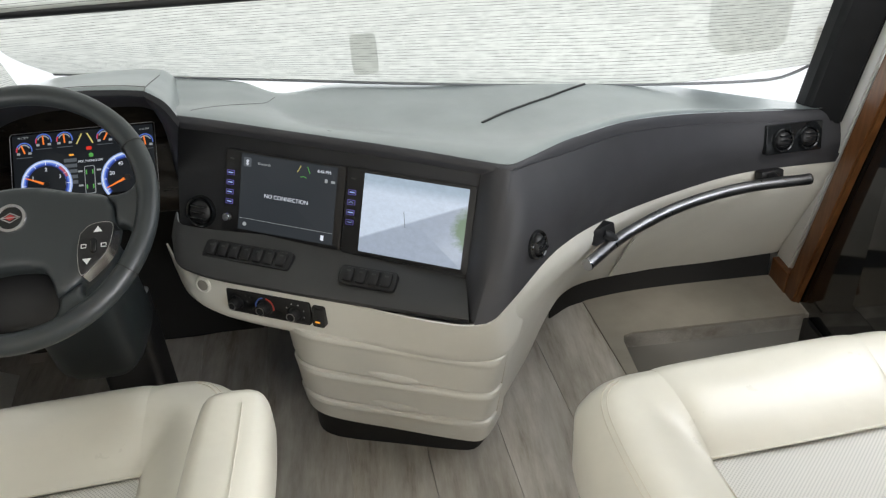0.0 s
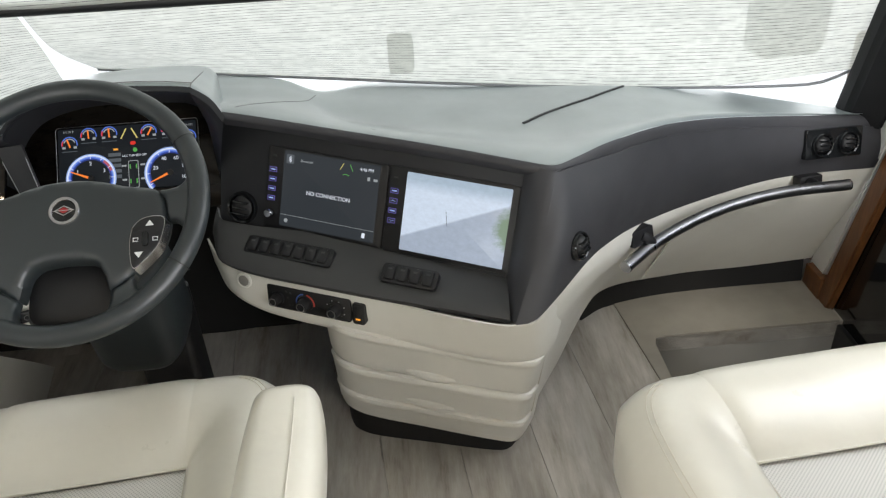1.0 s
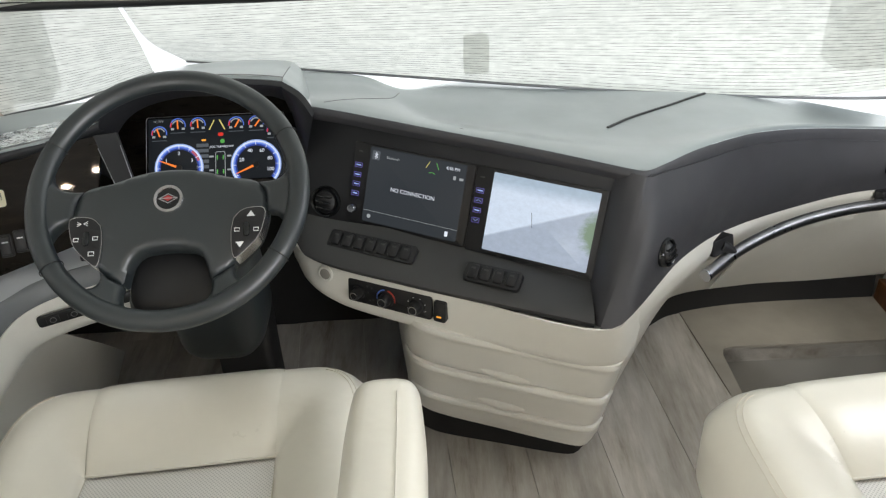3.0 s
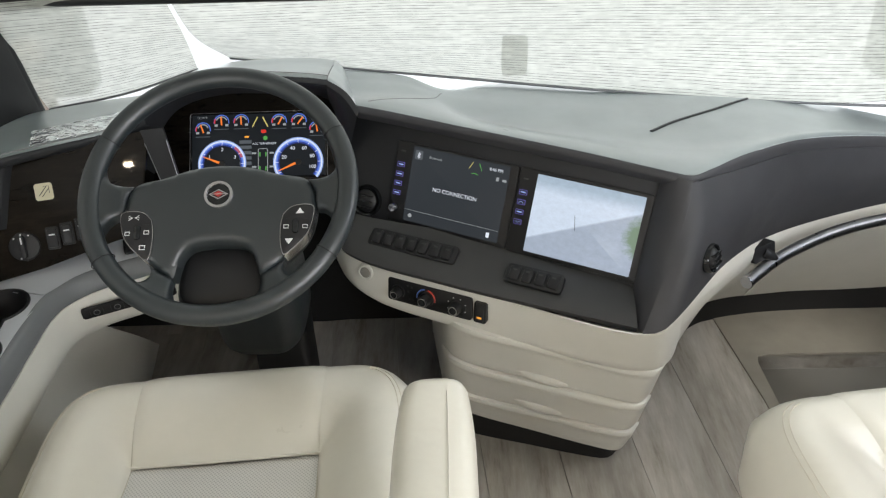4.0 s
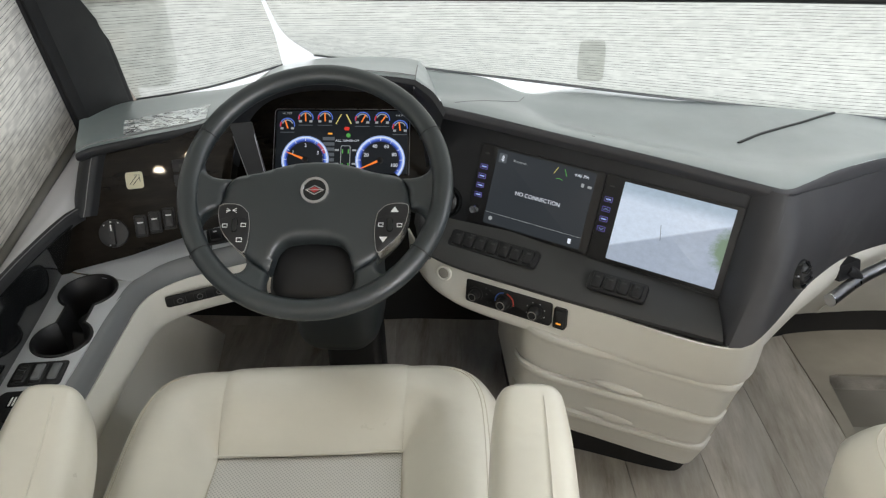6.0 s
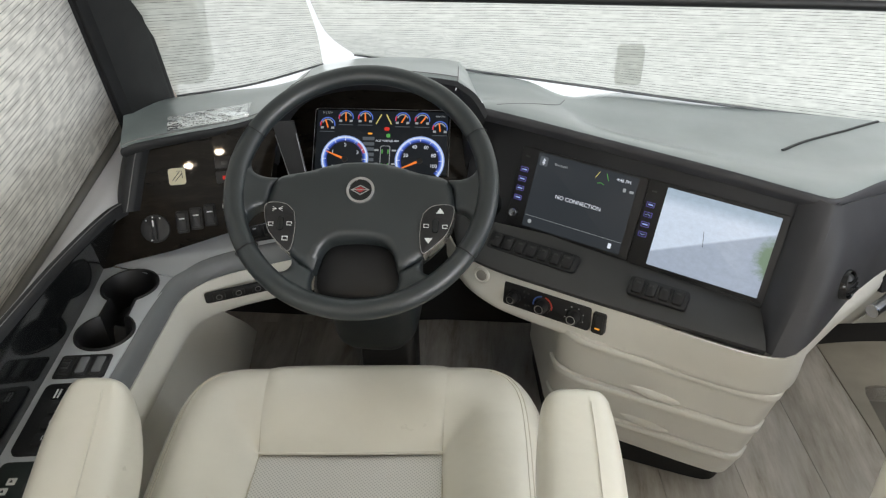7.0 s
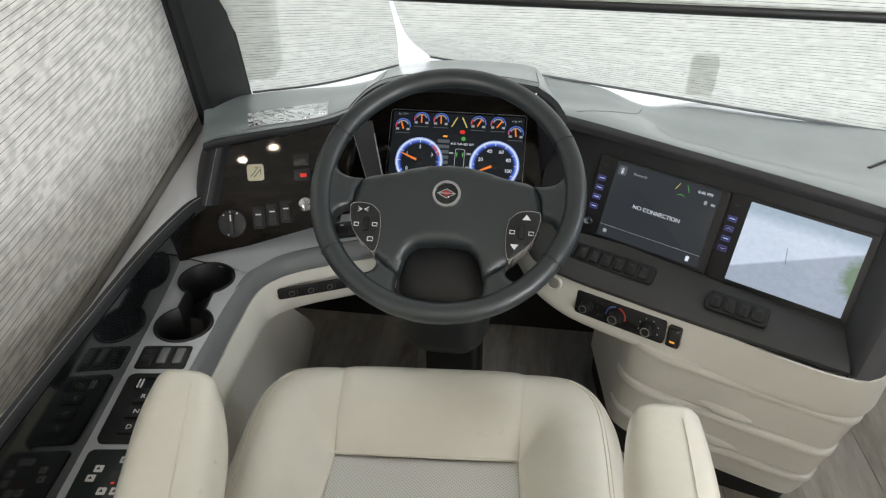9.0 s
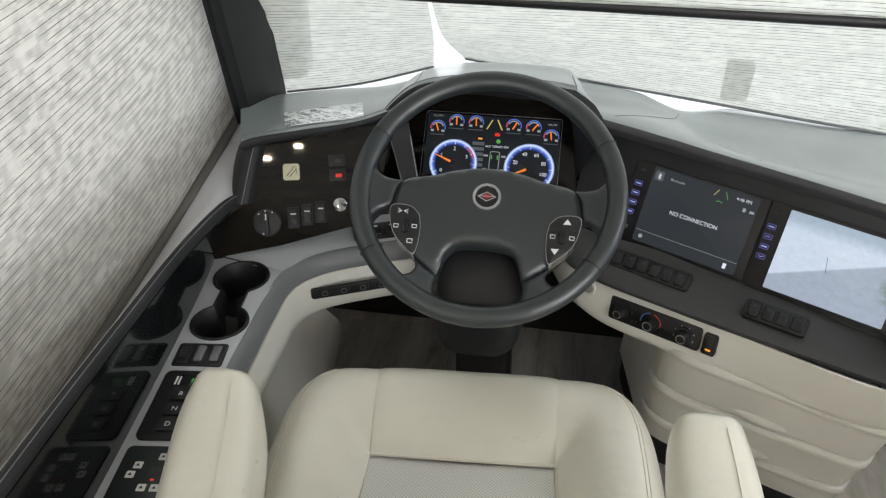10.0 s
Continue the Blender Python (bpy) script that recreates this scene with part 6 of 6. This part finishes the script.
for p, wall in ((RP[6], V(0.441, 1.505, 0.507)), (RP[34], V(0.955, 1.728, 0.485))):
    part("bracket", tube(curve([p, p.lerp(wall, 0.5) + V(0, 0, 0.004), wall], 8), 0.014, 12), BLACK, rail)
    m = plane_frame(wall, (0.86, 0.50, 0.02) if wall.x < 0.7 else (0.97, 0.2, -0.03), (-0.1, 0.2, 0.97))
    part("mounting_plate", rrect(m, -0.034, -0.019, 0.034, 0.019, -0.020, 0.008, 0.005), BLACK, rail)


# ---- seats ----
def seat(label, cx, cy, back, front, half, z, arms, turn=0.0, shift=0.0):
    """A captain's chair; cx, cy: middle of its front edge; back, front: half width between the seams behind and at the front; half: half of its whole width."""
    ob = thing("captains_chair", label, "seat", (cx, cy - 0.35, 0), "cockpit seats")
    m = Matrix.Translation((cx, cy, 0)) @ Matrix.Rotation(radians(turn), 4, "Z") @ Matrix.Translation((shift, 0, 0))
    deep, seam, nose = 0.62, -0.203, 0.032

    def hm(y):
        return front + (back - front) * min(1.0, max(0.0, y / seam))

    def rise(w):
        return z - 0.046 * (1 - w / 0.62) ** 2

    def roll(w):
        """Height over the front roll from the seam behind it (0) to the foot of its front (1)."""
        return rise(w) if w < 0.62 else z - 0.078 * ((w - 0.62) / 0.38) ** 2.7

    def flank(w):
        """Height over a bolster from the centre (0) to its outer foot (1)."""
        return rise(w) if w < 0.62 else z - 0.078 * ((w - 0.62) / 0.38) ** 2.2

    def shape(name, xf, yf, nx, ny, zf, material, label_=""):
        bm = bmesh.new()
        rws = []
        for j in range(ny + 1):
            v = j / ny
            rws.append(ring(bm, [m @ V(xf(u / nx, v), yf(u / nx, v), zf(u / nx, v)) for u in range(nx + 1)]))
        skin(bm, rws)
        bmesh.ops.recalc_face_normals(bm, faces=bm.faces)
        if sum(f.normal.z for f in bm.faces) < 0:
            bmesh.ops.reverse_faces(bm, faces=bm.faces[:])
        return part(name, bm, material, ob, label_, angle=70)

    # perforated centre, slightly hollow, sunk under the roll
    shape("centre_panel", lambda u, v: -back * 1.01 + 2.02 * back * u, lambda u, v: -deep + (deep + seam + 0.004) * v, 24, 20,
          lambda u, v: z - 0.046 - 0.012 * math.sin(math.pi * u) * (1 - v * 0.7) - 0.006 * v ** 6, PERF, "white perforated leather")
    # front roll between the two seams
    shape("front_roll", lambda u, v: (2 * u - 1) * hm(seam * (1 - v)), lambda u, v: seam + (nose - seam) * v + 0.006 * math.sin(math.pi * u) * v, 30, 30,
          lambda u, v: roll(v) - 0.004 * abs(2 * u - 1) ** 16 + 0.002 * math.sin(7 * u + 1) * math.sin(math.pi * v), SEAT, "cream leather front roll")
    for s in (-1, 1):
        # the bolster runs forward beside the centre and turns round the front corner
        bm = bmesh.new()
        rws, sews = [], ([], [])
        for k in range(57):
            t = k / 56
            if t < 0.45:
                y = -deep + (deep + seam) * t / 0.45
                inn_, out_, f = V(back, y, 0), V(half * (1 - 0.10 * max(0.0, -y - 0.22)), y, 0), 0.0
            else:
                a = (t - 0.45) / 0.55 * math.pi / 2
                inn_ = V(back, seam, 0)
                tip = V(front + (half - front) * max(0.0, math.cos(a)) ** 0.57, seam + (nose - seam) * math.sin(a) ** 0.57, 0)
                out_, f = tip, math.sin(a) ** 2
            sec = []
            for q in range(21):
                w = q / 20
                p = inn_.lerp(out_, w)
                sec.append(m @ V(s * p.x, p.y, flank(w) * (1 - f) + (roll(w) - 0.004 * w) * f + 0.006 * math.sin(math.pi * w) * (1 - f)))
            rws.append(ring(bm, [sec[0] + V(0, 0, -0.05)] + sec + [sec[-1] + V(0, 0, -0.10)]))
            if t < 0.86:
                for q, sew in zip((0.76, 0.80), sews):
                    p = inn_.lerp(out_, q)
                    sew.append(m @ V(s * p.x, p.y, flank(q) * (1 - f) + (roll(q) - 0.004 * q) * f + 0.006 * math.sin(math.pi * q) * (1 - f) + 0.0006))
        skin(bm, rws)
        part("side_bolster", bm, SEAT, ob, "cream leather side bolster", angle=80)
        for sew in sews:
            part("stitching", tube(sew, 0.0009, 5), THREAD_C, ob)
        part("seam_cord", tube([m @ V(s * back, -deep, z - 0.040), m @ V(s * back, -0.35, z - 0.040)] + [m @ V(s * hm(seam * (1 - k / 24)), seam + (nose - seam) * k / 24, roll(k / 24) - 0.0042) for k in range(25)], 0.0012, 6), SEAM, ob)
    part("seam_cord", tube(curve([m @ V(-back, seam + 0.002, z - 0.046), m @ V(0, seam + 0.002, z - 0.047), m @ V(back, seam + 0.002, z - 0.046)], 20), 0.0028, 6), SEAT, ob)
    # padded skirt and base
    bm = bmesh.new()
    rws = []
    for zz, k in ((z - 0.085, 0.955), (z - 0.12, 0.965), (z - 0.17, 0.955), (z - 0.21, 0.92)):
        rws.append(ring(bm, [m @ V(x * k, y * k - 0.02 * (1 - k), zz) for x, y in outline(-half, -deep, half, nose * 0.8, 0.085, 8)]))
    skin(bm, rws, True)
    bm.faces.new(rws[-1])
    part("skirt", bm, SEAT, ob, "cream leather seat skirt")
    part("pedestal", join(rrect(m @ Matrix.Translation((0, -0.34, 0)), -0.20, -0.20, 0.20, 0.20, 0.0, 0.10, 0.03), rrect(m @ Matrix.Translation((0, -0.34, 0)), -0.15, -0.15, 0.15, 0.15, 0.09, z - 0.20, 0.03)), BLACK, ob, "black seat pedestal")
    # reclined back
    bm = bmesh.new()
    rws = []
    for y, zz, w, tk in ((-0.56, z - 0.06, 0.26, 0.07), (-0.62, z + 0.10, 0.29, 0.08), (-0.72, z + 0.28, 0.29, 0.08), (-0.83, z + 0.46, 0.25, 0.07), (-0.87, z + 0.52, 0.16, 0.04)):
        rws.append(ring(bm, [m @ V(w * math.copysign(abs(math.cos(a)) ** 0.5, math.cos(a)), y - 0.03 + tk * math.sin(a) * 0.9, zz + tk * math.sin(a) * 0.4) for a in [2 * math.pi * k / 32 for k in range(32)]]))
    skin(bm, rws, True, True)
    part("backrest", bm, SEAT, ob, "cream leather reclined backrest")
    for x0, y0, zt, tip, wide, swing, ridge in arms:
        bm = bmesh.new()
        rws, sew = [], []
        for k in range(26):
            t = (k / 25) ** 1.5
            y = y0 - 0.46 * t
            cap = max(0.0, 1 - t * 0.46 / 0.022)
            g = math.sqrt(max(0.0, 1 - cap * cap))
            hw = (tip + (wide - tip) * (1 - (1 - min(1.0, t / 0.32)) ** 2)) - 0.016 * (1 - g)
            high = 0.058 - 0.018 * (1 - g)
            sec = []
            for q in range(32):
                a = 2 * math.pi * q / 32
                c_, s_ = math.cos(a), math.sin(a)
                px, pz = hw * math.copysign(abs(c_) ** 0.50, c_), high * math.copysign(abs(s_) ** 0.55, s_)
                if s_ > 0:
                    pz -= 1.2 * (px - ridge * hw) ** 2
                sec.append(V(x0 + swing * t + px, y, zt - 0.058 + pz + 0.012 * t))
            rws.append(ring(bm, sec))
            if k > 4:
                sew.append(V(x0 + swing * t + ridge * hw, y, zt + 0.012 * t + 0.0004))
        skin(bm, rws, True, True)
        arm = part("armrest", bm, SEAT, ob, "cream leather armrest", angle=80)
        part("arm_seam", tube(sew, 0.0009, 5), SEAT, arm)
    return ob


seat("cream leather captain's chair behind the steering wheel", -0.692, 1.115, 0.160, 0.172, 0.347, 0.538, [(-0.297, 0.862, 0.726, 0.049, 0.059, 0.004, 0.35), (-1.036, 0.850, 0.708, 0.049, 0.072, 0.135, 0.25)], 5.0, 0.009)
seat("cream leather captain's chair beside the entry step", 0.585, 1.032, 0.172, 0.200, 0.362, 0.545, [(0.985, 0.76, 0.74, 0.05, 0.062, 0.0, 0.2)], 5.0)

# ---- ceiling lamps behind the cockpit ----
LAMP = glow("lamp_diffuser", (1.0, 0.62, 0.28), 10.0)
for x, y in LAMPS:
    lamp = thing("ceiling_light", "small round warm ceiling light in a white ring", "ceiling light", (x, y, CEIL_Z), "ceiling lights")
    part("ring", lathe(Matrix.Translation((x, y, CEIL_Z)), 0, 0, [(0.040, 0.0), (0.040, -0.008), (0.030, -0.011), (0.026, -0.005)], 28), WHITE, lamp)
    part("diffuser", lathe(Matrix.Translation((x, y, CEIL_Z)), 0, 0, [(0.026, -0.003), (0.026, -0.007), (0.001, -0.008)], 24), LAMP, lamp)
    d = bpy.data.lights.new("ceiling_lamp", "AREA")
    d.shape, d.size, d.energy, d.color = "DISK", 0.045, 2.0, (1.0, 0.86, 0.66)
    new("ceiling_lamp", d).matrix_world = look((x, y, CEIL_Z - 0.02), (x, y, 0))
